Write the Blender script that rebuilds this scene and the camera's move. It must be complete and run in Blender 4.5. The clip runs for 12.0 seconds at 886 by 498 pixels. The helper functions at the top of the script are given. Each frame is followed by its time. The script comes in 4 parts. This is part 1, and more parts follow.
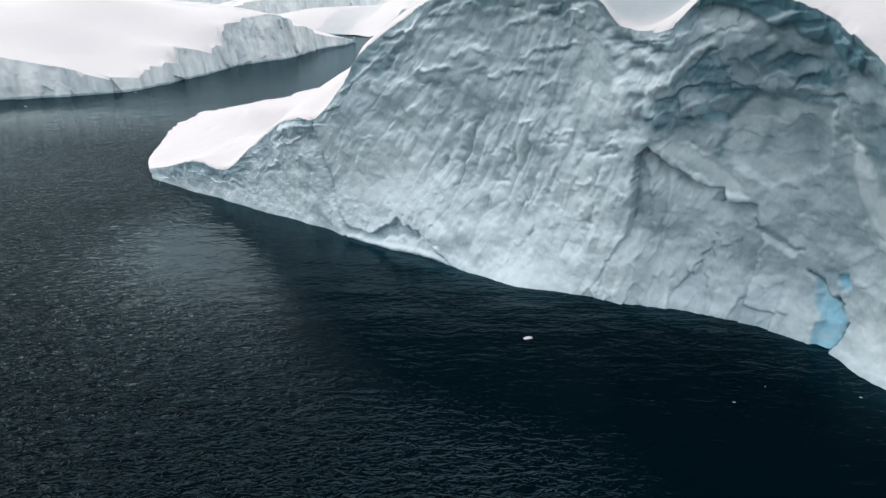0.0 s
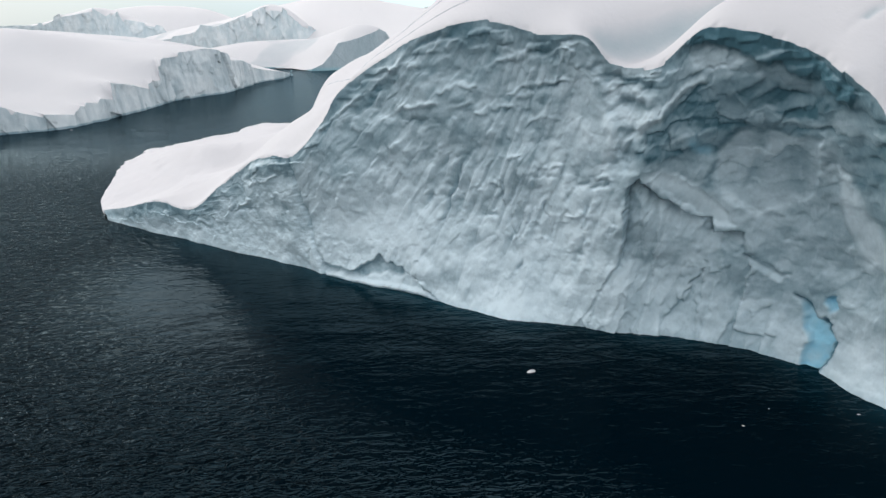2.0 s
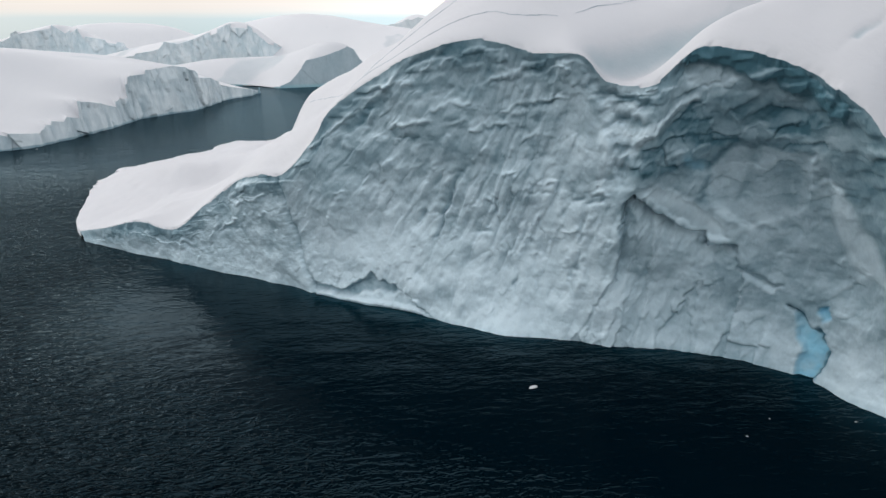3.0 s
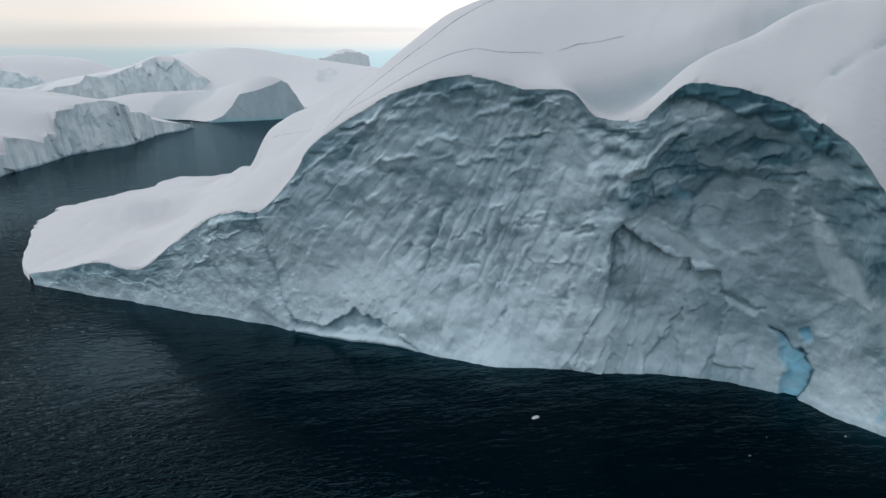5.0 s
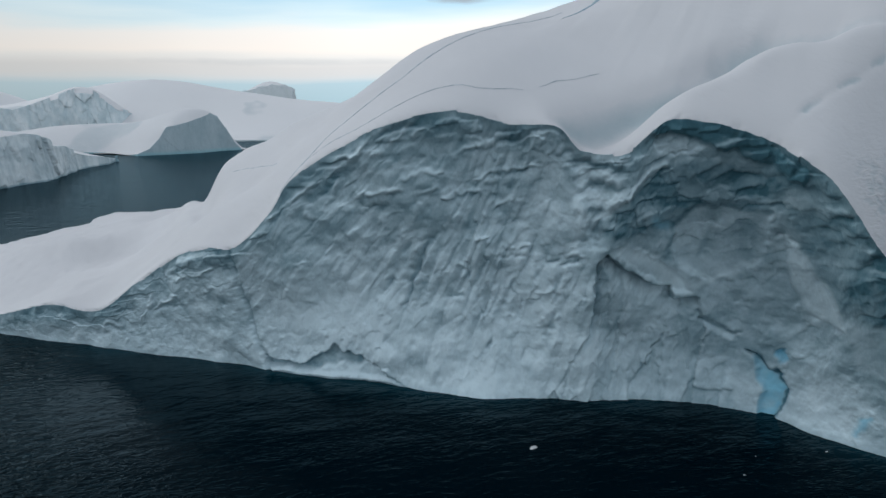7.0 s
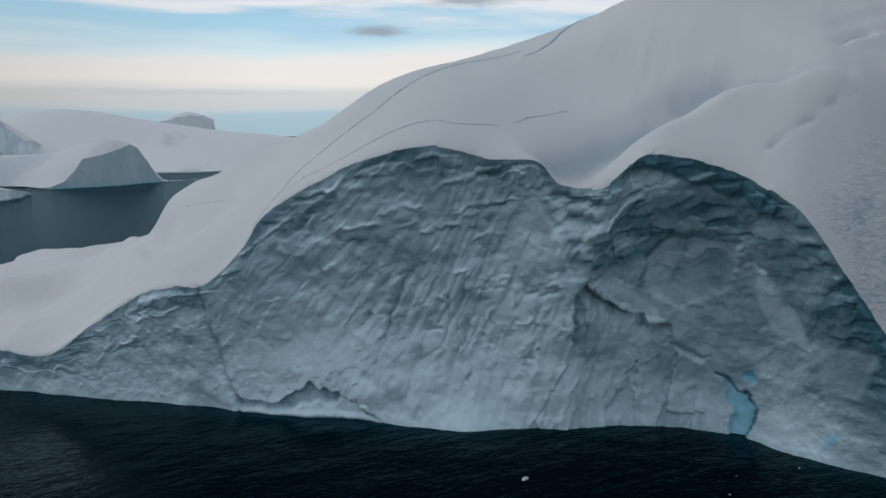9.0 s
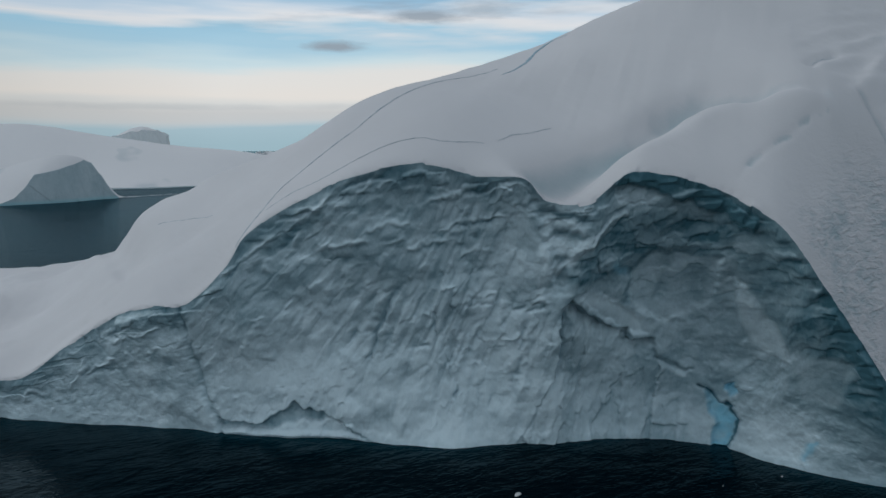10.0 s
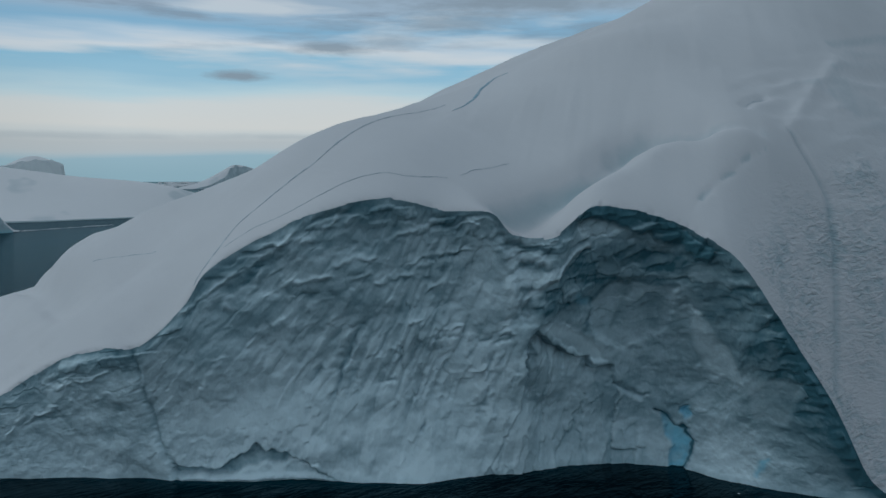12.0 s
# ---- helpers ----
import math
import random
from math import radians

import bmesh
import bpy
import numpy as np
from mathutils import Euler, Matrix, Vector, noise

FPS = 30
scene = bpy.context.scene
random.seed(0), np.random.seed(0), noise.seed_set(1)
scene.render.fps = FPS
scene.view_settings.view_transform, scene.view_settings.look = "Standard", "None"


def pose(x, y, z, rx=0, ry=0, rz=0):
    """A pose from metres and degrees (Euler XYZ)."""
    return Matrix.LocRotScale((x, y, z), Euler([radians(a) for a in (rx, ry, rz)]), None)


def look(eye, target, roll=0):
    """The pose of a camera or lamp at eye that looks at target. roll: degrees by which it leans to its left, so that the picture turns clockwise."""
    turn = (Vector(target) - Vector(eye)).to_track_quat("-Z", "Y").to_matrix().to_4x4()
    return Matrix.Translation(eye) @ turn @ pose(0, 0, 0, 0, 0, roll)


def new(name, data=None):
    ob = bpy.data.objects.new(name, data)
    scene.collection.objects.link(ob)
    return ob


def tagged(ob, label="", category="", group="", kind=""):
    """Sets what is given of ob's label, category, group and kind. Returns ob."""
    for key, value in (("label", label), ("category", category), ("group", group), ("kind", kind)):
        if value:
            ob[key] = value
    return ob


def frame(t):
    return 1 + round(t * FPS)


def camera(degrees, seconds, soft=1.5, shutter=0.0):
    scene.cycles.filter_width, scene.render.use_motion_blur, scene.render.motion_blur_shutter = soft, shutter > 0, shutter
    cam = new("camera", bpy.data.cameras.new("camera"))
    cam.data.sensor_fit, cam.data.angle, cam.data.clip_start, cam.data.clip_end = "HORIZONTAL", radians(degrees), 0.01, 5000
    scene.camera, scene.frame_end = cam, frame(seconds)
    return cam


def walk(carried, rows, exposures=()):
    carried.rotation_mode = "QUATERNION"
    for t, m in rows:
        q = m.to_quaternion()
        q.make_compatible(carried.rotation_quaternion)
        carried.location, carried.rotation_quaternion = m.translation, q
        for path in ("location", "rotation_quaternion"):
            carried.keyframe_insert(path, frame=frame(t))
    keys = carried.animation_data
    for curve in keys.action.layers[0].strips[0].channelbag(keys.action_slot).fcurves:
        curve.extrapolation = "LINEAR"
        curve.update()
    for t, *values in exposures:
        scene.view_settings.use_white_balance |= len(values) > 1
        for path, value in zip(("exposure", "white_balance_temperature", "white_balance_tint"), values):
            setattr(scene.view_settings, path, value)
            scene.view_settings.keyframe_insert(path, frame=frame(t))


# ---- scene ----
cam = camera(64.5, 12.0)
PATH = [
    (0, (-0.152, 0.219, 40.134), (-0.542, 9.572, 36.616), -1.09),
    (0.5, (-2.079, 0.375, 40.411), (-2.237, 9.768, 36.983), -1.10),
    (1, (-4.053, 0.532, 40.642), (-3.976, 9.959, 37.308), -1.10),
    (1.5, (-6.066, 0.696, 40.836), (-5.750, 10.152, 37.598), -1.09),
    (2, (-8.110, 0.874, 40.999), (-7.551, 10.352, 37.860), -1.07),
    (2.5, (-10.176, 1.072, 41.139), (-9.372, 10.565, 38.101), -1.04),
    (3, (-12.258, 1.296, 41.262), (-11.206, 10.797, 38.327), -1.00),
    (5, (-20.615, 2.534, 41.680), (-18.548, 11.989, 39.163), -0.81),
    (5.5, (-22.686, 2.947, 41.786), (-20.360, 12.369, 39.374), -0.75),
    (6, (-24.741, 3.406, 41.898), (-22.154, 12.786, 39.591), -0.69),
    (6.5, (-26.777, 3.913, 42.018), (-23.928, 13.242, 39.816), -0.63),
    (7, (-28.791, 4.468, 42.147), (-25.679, 13.737, 40.049), -0.56),
    (9, (-36.605, 7.171, 42.752), (-32.422, 16.097, 41.068), -0.33),
    (9.5, (-38.496, 7.963, 42.920), (-34.040, 16.774, 41.338), -0.28),
    (10, (-40.362, 8.796, 43.090), (-35.632, 17.481, 41.612), -0.24),
    (10.5, (-42.205, 9.667, 43.259), (-37.199, 18.214, 41.885), -0.20),
    (11, (-44.029, 10.575, 43.423), (-38.744, 18.969, 42.153), -0.17),
    (11.5, (-45.835, 11.513, 43.577), (-40.270, 19.740, 42.414), -0.15),
    (12, (-47.627, 12.477, 43.716), (-41.780, 20.521, 42.661), -0.13),
]
EXPOSURES = [
    (0, 0.74, 7200, 15), (2.5, 0.42, 7000, 13), (5.5, -0.11, 6500, 9), (7, -0.28, 6350, 8), (9.5, -0.68, 6250, 7), (11, -0.89, 6150, 5), (11.5, -0.96, 6000, 4), (12, -1.02, 5750, 0)]
walk(cam, [(t, look(eye, target, roll)) for t, eye, target, roll in PATH], EXPOSURES)


# ---------------------------------------------------------------- light
def node(tree, kind, **inputs):
    n = tree.nodes.new(kind)
    for key, value in inputs.items():
        n.inputs[key.replace("_", " ")].default_value = value
    return n


def ramp(tree, fac, stops, ease="LINEAR"):
    n = tree.nodes.new("ShaderNodeValToRGB")
    n.color_ramp.interpolation = ease
    while len(n.color_ramp.elements) < len(stops):
        n.color_ramp.elements.new(0.5)
    for e, (at, c) in zip(n.color_ramp.elements, stops):
        e.position = at
        e.color = (*c, 1) if len(c) == 3 else c
    tree.links.new(fac, n.inputs[0])
    return n.outputs[0]


def maths(tree, op, a, b=None, c=None):
    n = tree.nodes.new("ShaderNodeMath")
    n.operation = op
    for i, v in enumerate((a, b, c)):
        if v is None:
            continue
        if isinstance(v, (int, float)):
            n.inputs[i].default_value = v
        else:
            tree.links.new(v, n.inputs[i])
    return n.outputs[0]


def mix(tree, fac, a, b, blend="MIX"):
    n = tree.nodes.new("ShaderNodeMix")
    n.data_type, n.blend_type = "RGBA", blend
    for key, v in ((0, fac), (6, a), (7, b)):
        if isinstance(v, (int, float)):
            n.inputs[key].default_value = v
        elif isinstance(v, tuple):
            n.inputs[key].default_value = (*v, 1)
        else:
            tree.links.new(v, n.inputs[key])
    return n.outputs[2]


def noise_tex(tree, vector, scale, detail=4.0, rough=0.55, stretch=(1, 1, 1), turn=0.0, distortion=0.0):
    m = tree.nodes.new("ShaderNodeMapping")
    m.inputs["Scale"].default_value = stretch
    m.inputs["Rotation"].default_value = (0, 0, radians(turn))
    tree.links.new(vector, m.inputs[0])
    n = node(tree, "ShaderNodeTexNoise", Scale=scale, Detail=detail, Roughness=rough, Distortion=distortion)
    tree.links.new(m.outputs[0], n.inputs["Vector"])
    return n.outputs[0]


SUN_ELEVATION, SUN_AZIMUTH = 32.0, -50.0   # degrees; azimuth from +y towards +x

world = bpy.data.worlds.new("sky")
scene.world = world
world.use_nodes = True
wt = world.node_tree
wt.nodes.clear()
sky = wt.nodes.new("ShaderNodeTexSky")
sky.sky_type, sky.sun_disc = "NISHITA", False
sky.sun_elevation, sky.sun_rotation = radians(SUN_ELEVATION), radians(SUN_AZIMUTH)
coord = wt.nodes.new("ShaderNodeTexCoord")
split = wt.nodes.new("ShaderNodeSeparateXYZ")
wt.links.new(coord.outputs["Generated"], split.inputs[0])
up = split.outputs[2]
# veils of cloud drawn out along the horizon
waver = noise_tex(wt, coord.outputs["Generated"], 2.6, 4.0, 0.5, (1, 1, 10), 25)
height = maths(wt, "ADD", up, maths(wt, "MULTIPLY", maths(wt, "SUBTRACT", waver, 0.5), maths(wt, "MULTIPLY_ADD", up, 0.38, 0.012)))
band = ramp(wt, height, [
    (0.0, (0.62, 0.86, 0.98)), (0.025, (0.68, 0.91, 1.04)), (0.029, (0.94, 1.02, 1.08)), (0.034, (1.02, 1.02, 1.04)), (0.044, (1.06, 1.03, 1.03)), (0.056, (1.26, 1.22, 1.19)),
    (0.066, (1.46, 1.33, 1.24)), (0.092, (1.42, 1.34, 1.28)), (0.104, (1.12, 1.30, 1.36)), (0.125, (0.72, 1.06, 1.28)), (0.145, (0.64, 1.02, 1.28)),
    (0.155, (1.44, 1.38, 1.38)), (0.165, (1.04, 1.18, 1.34)), (0.182, (0.54, 0.88, 1.18)), (0.215, (0.78, 0.92, 1.10)), (0.30, (0.68, 0.74, 0.82)),
    (0.5, (0.56, 0.60, 0.66)), (1.0, (0.52, 0.57, 0.63))])
wisps = noise_tex(wt, coord.outputs["Generated"], 4.0, 4.0, 0.5, (1, 1, 8), 40, 0.2)
wisp = maths(wt, "MULTIPLY", ramp(wt, wisps, [(0.50, (0, 0, 0)), (0.66, (1, 1, 1))]), ramp(wt, up, [(0.10, (0, 0, 0)), (0.15, (1, 1, 1))]))
band = mix(wt, maths(wt, "MULTIPLY", wisp, 0.75), band, (1.36, 1.32, 1.33))
puffs = noise_tex(wt, coord.outputs["Generated"], 3.4, 6.0, 0.58, (1, 1, 7.5), 10)
grey = maths(wt, "MULTIPLY", ramp(wt, puffs, [(0.53, (0, 0, 0)), (0.63, (1, 1, 1))]), ramp(wt, up, [(0.14, (0, 0, 0)), (0.22, (1, 1, 1))]))
veiled = mix(wt, maths(wt, "MULTIPLY", grey, 0.85), band, (0.50, 0.57, 0.68))

def patch(azimuth, rise, wide, tall, seed):
    """A small dark cloud: an ellipse on the sky with frayed edges."""
    a = radians(azimuth)
    shift, turn = wt.nodes.new("ShaderNodeVectorMath"), wt.nodes.new("ShaderNodeMapping")
    shift.operation = "SUBTRACT"
    shift.inputs[1].default_value = (math.sin(a), math.cos(a), rise)
    wt.links.new(coord.outputs["Generated"], shift.inputs[0])
    turn.inputs["Rotation"].default_value = (0, 0, a)
    turn.inputs["Scale"].default_value = (1 / wide, 0.3, 1 / tall)
    wt.links.new(shift.outputs[0], turn.inputs[0])
    size = wt.nodes.new("ShaderNodeVectorMath")
    size.operation = "LENGTH"
    wt.links.new(turn.outputs[0], size.inputs[0])
    fray = noise_tex(wt, coord.outputs["Generated"], 16.0 + seed, 6, 0.62, (1, 1, 4.5))
    return ramp(wt, maths(wt, "ADD", size.outputs["Value"], maths(wt, "MULTIPLY_ADD", fray, 1.4, -0.7)), [(0.25, (1, 1, 1)), (1.0, (0, 0, 0))])


for azimuth, rise, wide, tall, seed, depth in ((20.0, 0.131, 0.050, 0.009, 0, 0.95), (26.8, 0.170, 0.060, 0.011, 3, 0.85), (6.0, 0.050, 0.22, 0.006, 2, 0.22), (24.0, 0.052, 0.16, 0.005, 7, 0.22), (31.0, 0.178, 0.05, 0.014, 9, 0.5), (42.0, 0.235, 0.20, 0.030, 5, 0.9), (36.0, 0.205, 0.08, 0.018, 11, 0.6)):
    veiled = mix(wt, maths(wt, "MULTIPLY", patch(azimuth, rise, wide, tall, seed), depth), veiled, (0.54, 0.61, 0.70))
# low over the water the veils are thinner and duller away to one side
aside = ramp(wt, maths(wt, "MULTIPLY_ADD", split.outputs[0], 0.5, 0.5), [(0.28, (0.48,) * 3), (0.38, (0.60,) * 3), (0.50, (0.86,) * 3), (0.60, (1, 1, 1))])
low = ramp(wt, up, [(0.10, (1, 1, 1)), (0.30, (0, 0, 0))])
veiled = mix(wt, low, veiled, mix(wt, 1.0, veiled, aside, "MULTIPLY"))
# an even sheet of cloud covers the sky behind
veiled = mix(wt, maths(wt, "MULTIPLY", ramp(wt, maths(wt, "MULTIPLY_ADD", split.outputs[1], 0.5, 0.5), [(0.20, (1, 1, 1)), (0.65, (0, 0, 0))]), 0.7), veiled, (0.80, 0.88, 0.96))
# the sun stands behind the cloud and brightens it for a long way round
towards = wt.nodes.new("ShaderNodeVectorMath")
towards.operation = "DOT_PRODUCT"
towards.inputs[1].default_value = (math.sin(radians(SUN_AZIMUTH)) * math.cos(radians(SUN_ELEVATION)), math.cos(radians(SUN_AZIMUTH)) * math.cos(radians(SUN_ELEVATION)), math.sin(radians(SUN_ELEVATION)))
wt.links.new(coord.outputs["Generated"], towards.inputs[0])
glow = ramp(wt, towards.outputs["Value"], [(0.60, (0, 0, 0)), (0.85, (0.22,) * 3), (0.95, (0.75,) * 3), (1.0, (1, 1, 1))], "EASE")
veiled = mix(wt, 1.0, veiled, mix(wt, glow, (0.0, 0.0, 0.0), (0.80, 0.86, 0.92)), "ADD")
clear_bg, cloud_bg, both = wt.nodes.new("ShaderNodeBackground"), wt.nodes.new("ShaderNodeBackground"), wt.nodes.new("ShaderNodeMixShader")
clear_bg.inputs[1].default_value, cloud_bg.inputs[1].default_value, both.inputs[0].default_value = 0.08, 1.0, 0.88
wt.links.new(sky.outputs[0], clear_bg.inputs[0])
wt.links.new(veiled, cloud_bg.inputs[0])
wt.links.new(clear_bg.outputs[0], both.inputs[1])
wt.links.new(cloud_bg.outputs[0], both.inputs[2])
wt.links.new(both.outputs[0], wt.nodes.new("ShaderNodeOutputWorld").inputs[0])

sun = new("sun", bpy.data.lights.new("sun", "SUN"))
sun.data.energy, sun.data.angle, sun.data.color = 0.72, radians(36), (1.0, 0.97, 0.93)
sun.matrix_world = look((math.sin(radians(SUN_AZIMUTH)) * 100, math.cos(radians(SUN_AZIMUTH)) * 100, math.tan(radians(SUN_ELEVATION)) * 100), (0, 0, 0))


# ---------------------------------------------------------------- materials
def material(name):
    m = bpy.data.materials.new(name)
    m.use_nodes = True
    t = m.node_tree
    return m, t, t.nodes["Principled BSDF"], t.nodes.new("ShaderNodeTexCoord").outputs["Object"]


def bumped(t, shader, *layers):
    """layers: (height, strength, distance), coarse first."""
    last = None
    for h, strength, distance in layers:
        b = node(t, "ShaderNodeBump", Strength=strength, Distance=distance)
        t.links.new(h, b.inputs["Height"])
        if last:
            t.links.new(last, b.inputs["Normal"])
        last = b.outputs[0]
    t.links.new(last, shader.inputs["Normal"])


def attribute(t, name):
    n = t.nodes.new("ShaderNodeAttribute")
    n.attribute_name = name
    return n.outputs["Fac"]


def ice_material(name, clear, frosted, blue, far=1.0):
    m, t, s, at = material(name)
    mottled = noise_tex(t, at, 0.35 / far, 6, 0.6)
    fine = noise_tex(t, at, 2.2 / far, 5, 0.65, (1, 1, 0.75))
    frost_shade = maths(t, "ADD", attribute(t, "frost_shade"), maths(t, "MULTIPLY_ADD", mottled, 0.36, -0.18))
    frost_shade = maths(t, "ADD", frost_shade, maths(t, "MULTIPLY_ADD", fine, 0.24, -0.12))
    colour = ramp(t, frost_shade, [(0.0, clear), (0.5, tuple(0.55 * a + 0.45 * b for a, b in zip(clear, frosted))), (1.0, frosted)])
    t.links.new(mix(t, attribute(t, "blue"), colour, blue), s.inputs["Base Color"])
    t.links.new(ramp(t, frost_shade, [(0.0, (0.32,) * 3), (1.0, (0.62,) * 3)]), s.inputs["Roughness"])
    s.inputs["IOR"].default_value = 1.31
    bumped(t, s, (noise_tex(t, at, 0.8 / far, 7, 0.58, (1, 1, 0.6)), 0.45, 0.45 * far), (fine, 0.3, 0.12 * far))
    return m


def snow_material(name, tone, far=1.0):
    m, t, s, at = material(name)
    drift = noise_tex(t, at, 0.06 / far, 5, 0.5, (1, 0.5, 1), 30)
    colour = ramp(t, drift, [(0.3, tuple(c * 0.94 for c in tone)), (0.7, tone)])
    # thin blue-grey crust where the wind has stripped the snow, and shade painted in the same tint
    crust_shade = maths(t, "ADD", attribute(t, "crust_shade"), maths(t, "MULTIPLY_ADD", noise_tex(t, at, 0.5 / far, 5, 0.6), 0.3, -0.15))
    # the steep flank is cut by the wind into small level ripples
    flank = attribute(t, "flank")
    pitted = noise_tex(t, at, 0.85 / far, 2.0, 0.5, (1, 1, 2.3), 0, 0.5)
    # pits on the flank tinted darker, as painted shading
    crust_shade = maths(t, "ADD", crust_shade, maths(t, "MULTIPLY", flank, ramp(t, pitted, [(0.36, (0.55,) * 3), (0.62, (0.15,) * 3)])))
    t.links.new(mix(t, ramp(t, crust_shade, [(0.2, (0, 0, 0)), (0.9, (1, 1, 1))]), colour, (0.36, 0.44, 0.48)), s.inputs["Base Color"])
    s.inputs["Roughness"].default_value = 0.75
    s.inputs["Specular IOR Level"].default_value = 0.25
    bumped(t, s, (noise_tex(t, at, 0.45 / far, 5, 0.6, (1, 0.4, 1), 20), 0.25, 0.35 * far), (maths(t, "MULTIPLY", pitted, flank), 0.8, 0.6), (noise_tex(t, at, 3.5 / far, 4, 0.6), 0.15, 0.05 * far))
    return m


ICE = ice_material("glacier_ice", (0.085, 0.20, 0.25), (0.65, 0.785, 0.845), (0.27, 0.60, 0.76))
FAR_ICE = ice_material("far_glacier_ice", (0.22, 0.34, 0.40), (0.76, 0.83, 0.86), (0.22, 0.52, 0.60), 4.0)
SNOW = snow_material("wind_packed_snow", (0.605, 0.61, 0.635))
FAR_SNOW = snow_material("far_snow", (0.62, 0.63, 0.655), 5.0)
# haze over the farthest bergs, painted as paler ice and snow
HAZY_ICE = ice_material("haze_paled_ice", (0.42, 0.55, 0.60), (0.82, 0.87, 0.89), (0.35, 0.60, 0.66), 6.0)
HAZY_SNOW = snow_material("haze_paled_snow", (0.71, 0.715, 0.735), 8.0)

CRACK, t, s, at = material("crack_shadow_ice")
t.links.new(ramp(t, noise_tex(t, at, 1.2, 4), [(0.35, (0.16, 0.30, 0.40)), (0.7, (0.38, 0.48, 0.55))]), s.inputs["Base Color"])
s.inputs["Roughness"].default_value = 0.5

HAIRLINE, t, s, at = material("hairline_crack_snow")
t.links.new(ramp(t, noise_tex(t, at, 0.7, 4), [(0.35, (0.25, 0.32, 0.38)), (0.62, (0.50, 0.54, 0.58))]), s.inputs["Base Color"])
s.inputs["Roughness"].default_value = 0.6

WATER, t, s, at = material("fjord_water")
# a dark body with a thin green-blue sheen that grows towards grazing angles
t.nodes.remove(s)
s, sheen, graze, joined = (t.nodes.new("ShaderNode" + kind) for kind in ("BsdfDiffuse", "BsdfGlossy", "Fresnel", "MixShader"))
t.links.new(mix(t, attribute(t, "shoal"), (0.0000, 0.0033, 0.0062), (0.0006, 0.024, 0.036)), s.inputs["Color"])
sheen.inputs["Color"].default_value = (0.66, 0.91, 1.0, 1)
sheen.inputs["Roughness"].default_value = 0.03
graze.inputs["IOR"].default_value = 1.088
level = node(t, "ShaderNodeFresnel", IOR=0.919)
t.links.new(maths(t, "MULTIPLY_ADD", level.outputs[0], 0.36, maths(t, "MULTIPLY", graze.outputs[0], 0.066)), joined.inputs[0])
t.links.new(s.outputs[0], joined.inputs[1])
t.links.new(sheen.outputs[0], joined.inputs[2])
t.links.new(joined.outputs[0], t.nodes["Material Output"].inputs["Surface"])
swell = noise_tex(t, at, 0.10, 3, 0.5, (1, 2.0, 1), 12)


def crested(h):
    """Sharp crests and wide troughs out of a soft noise."""
    return maths(t, "SUBTRACT", 1.0, maths(t, "ABSOLUTE", maths(t, "MULTIPLY_ADD", h, 2.0, -1.0)))


chop = crested(noise_tex(t, at, 0.34, 2.0, 0.5, (0.6, 1.2, 1), -10, 0.5))
ripple = crested(noise_tex(t, at, 1.05, 2.0, 0.5, (0.6, 1.15, 1), 10, 0.7))
gusts = ramp(t, noise_tex(t, at, 0.012, 3, 0.5, (1, 2.5, 1)), [(0.35, (0.7,) * 3), (0.65, (1, 1, 1))])
open_sea = maths(t, "MULTIPLY", gusts, maths(t, "SUBTRACT", 1.0, attribute(t, "lee")))
for shader in (s, sheen, graze):
    bumped(t, shader, (swell, 0.6, 0.5), (maths(t, "MULTIPLY", chop, open_sea), 1.0, 1.9), (maths(t, "MULTIPLY", ripple, open_sea), 1.0, 1.2))


# ---------------------------------------------------------------- helpers for surfaces
def lattice(x, y, z, seed):
    h = (x * 374761393 + y * 668265263 + z * 2147483647 + seed * 974634777) & 0xFFFFFFFF
    h = ((h ^ (h >> 13)) * 1274126177) & 0xFFFFFFFF
    return ((h ^ (h >> 16)) & 0xFFFF) / 32767.5 - 1.0


def value_noise(p, seed=0):
    i = np.floor(p).astype(np.int64)
    f = p - i
    f = f * f * f * (f * (f * 6 - 15) + 10)
    total = 0
    for dx in (0, 1):
        for dy in (0, 1):
            for dz in (0, 1):
                w = (f[:, 0] if dx else 1 - f[:, 0]) * (f[:, 1] if dy else 1 - f[:, 1]) * (f[:, 2] if dz else 1 - f[:, 2])
                total = total + w * lattice(i[:, 0] + dx, i[:, 1] + dy, i[:, 2] + dz, seed)
    return total


TWIST = np.array(Euler((0.6, 0.4, 0.9)).to_matrix())


def cells(x, y, seed=0):
    """Cells of a loose net over the plane: distance to the nearest seed, its lead over the next, a random number per cell, and the place within it."""
    ix, iy = np.floor(x).astype(np.int64), np.floor(y).astype(np.int64)
    zero = np.zeros_like(ix)
    best, second = np.full(x.shape, 9.0), np.full(x.shape, 9.0)
    tone, px, py = np.zeros(x.shape), np.zeros(x.shape), np.zeros(x.shape)
    for dx in (-1, 0, 1):
        for dy in (-1, 0, 1):
            jx, jy = ix + dx, iy + dy
            ox, oy = x - jx - 0.5 - 0.42 * lattice(jx, jy, zero, seed), y - jy - 0.5 - 0.42 * lattice(jx, jy, zero + 1, seed)
            d = np.hypot(ox, oy)
            closer = d < best
            second = np.where(closer, best, np.minimum(second, d))
            tone = np.where(closer, lattice(jx, jy, zero + 2, seed), tone)
            px, py = np.where(closer, ox, px), np.where(closer, oy, py)
            best = np.where(closer, d, best)
    return best, second - best, tone, px, py


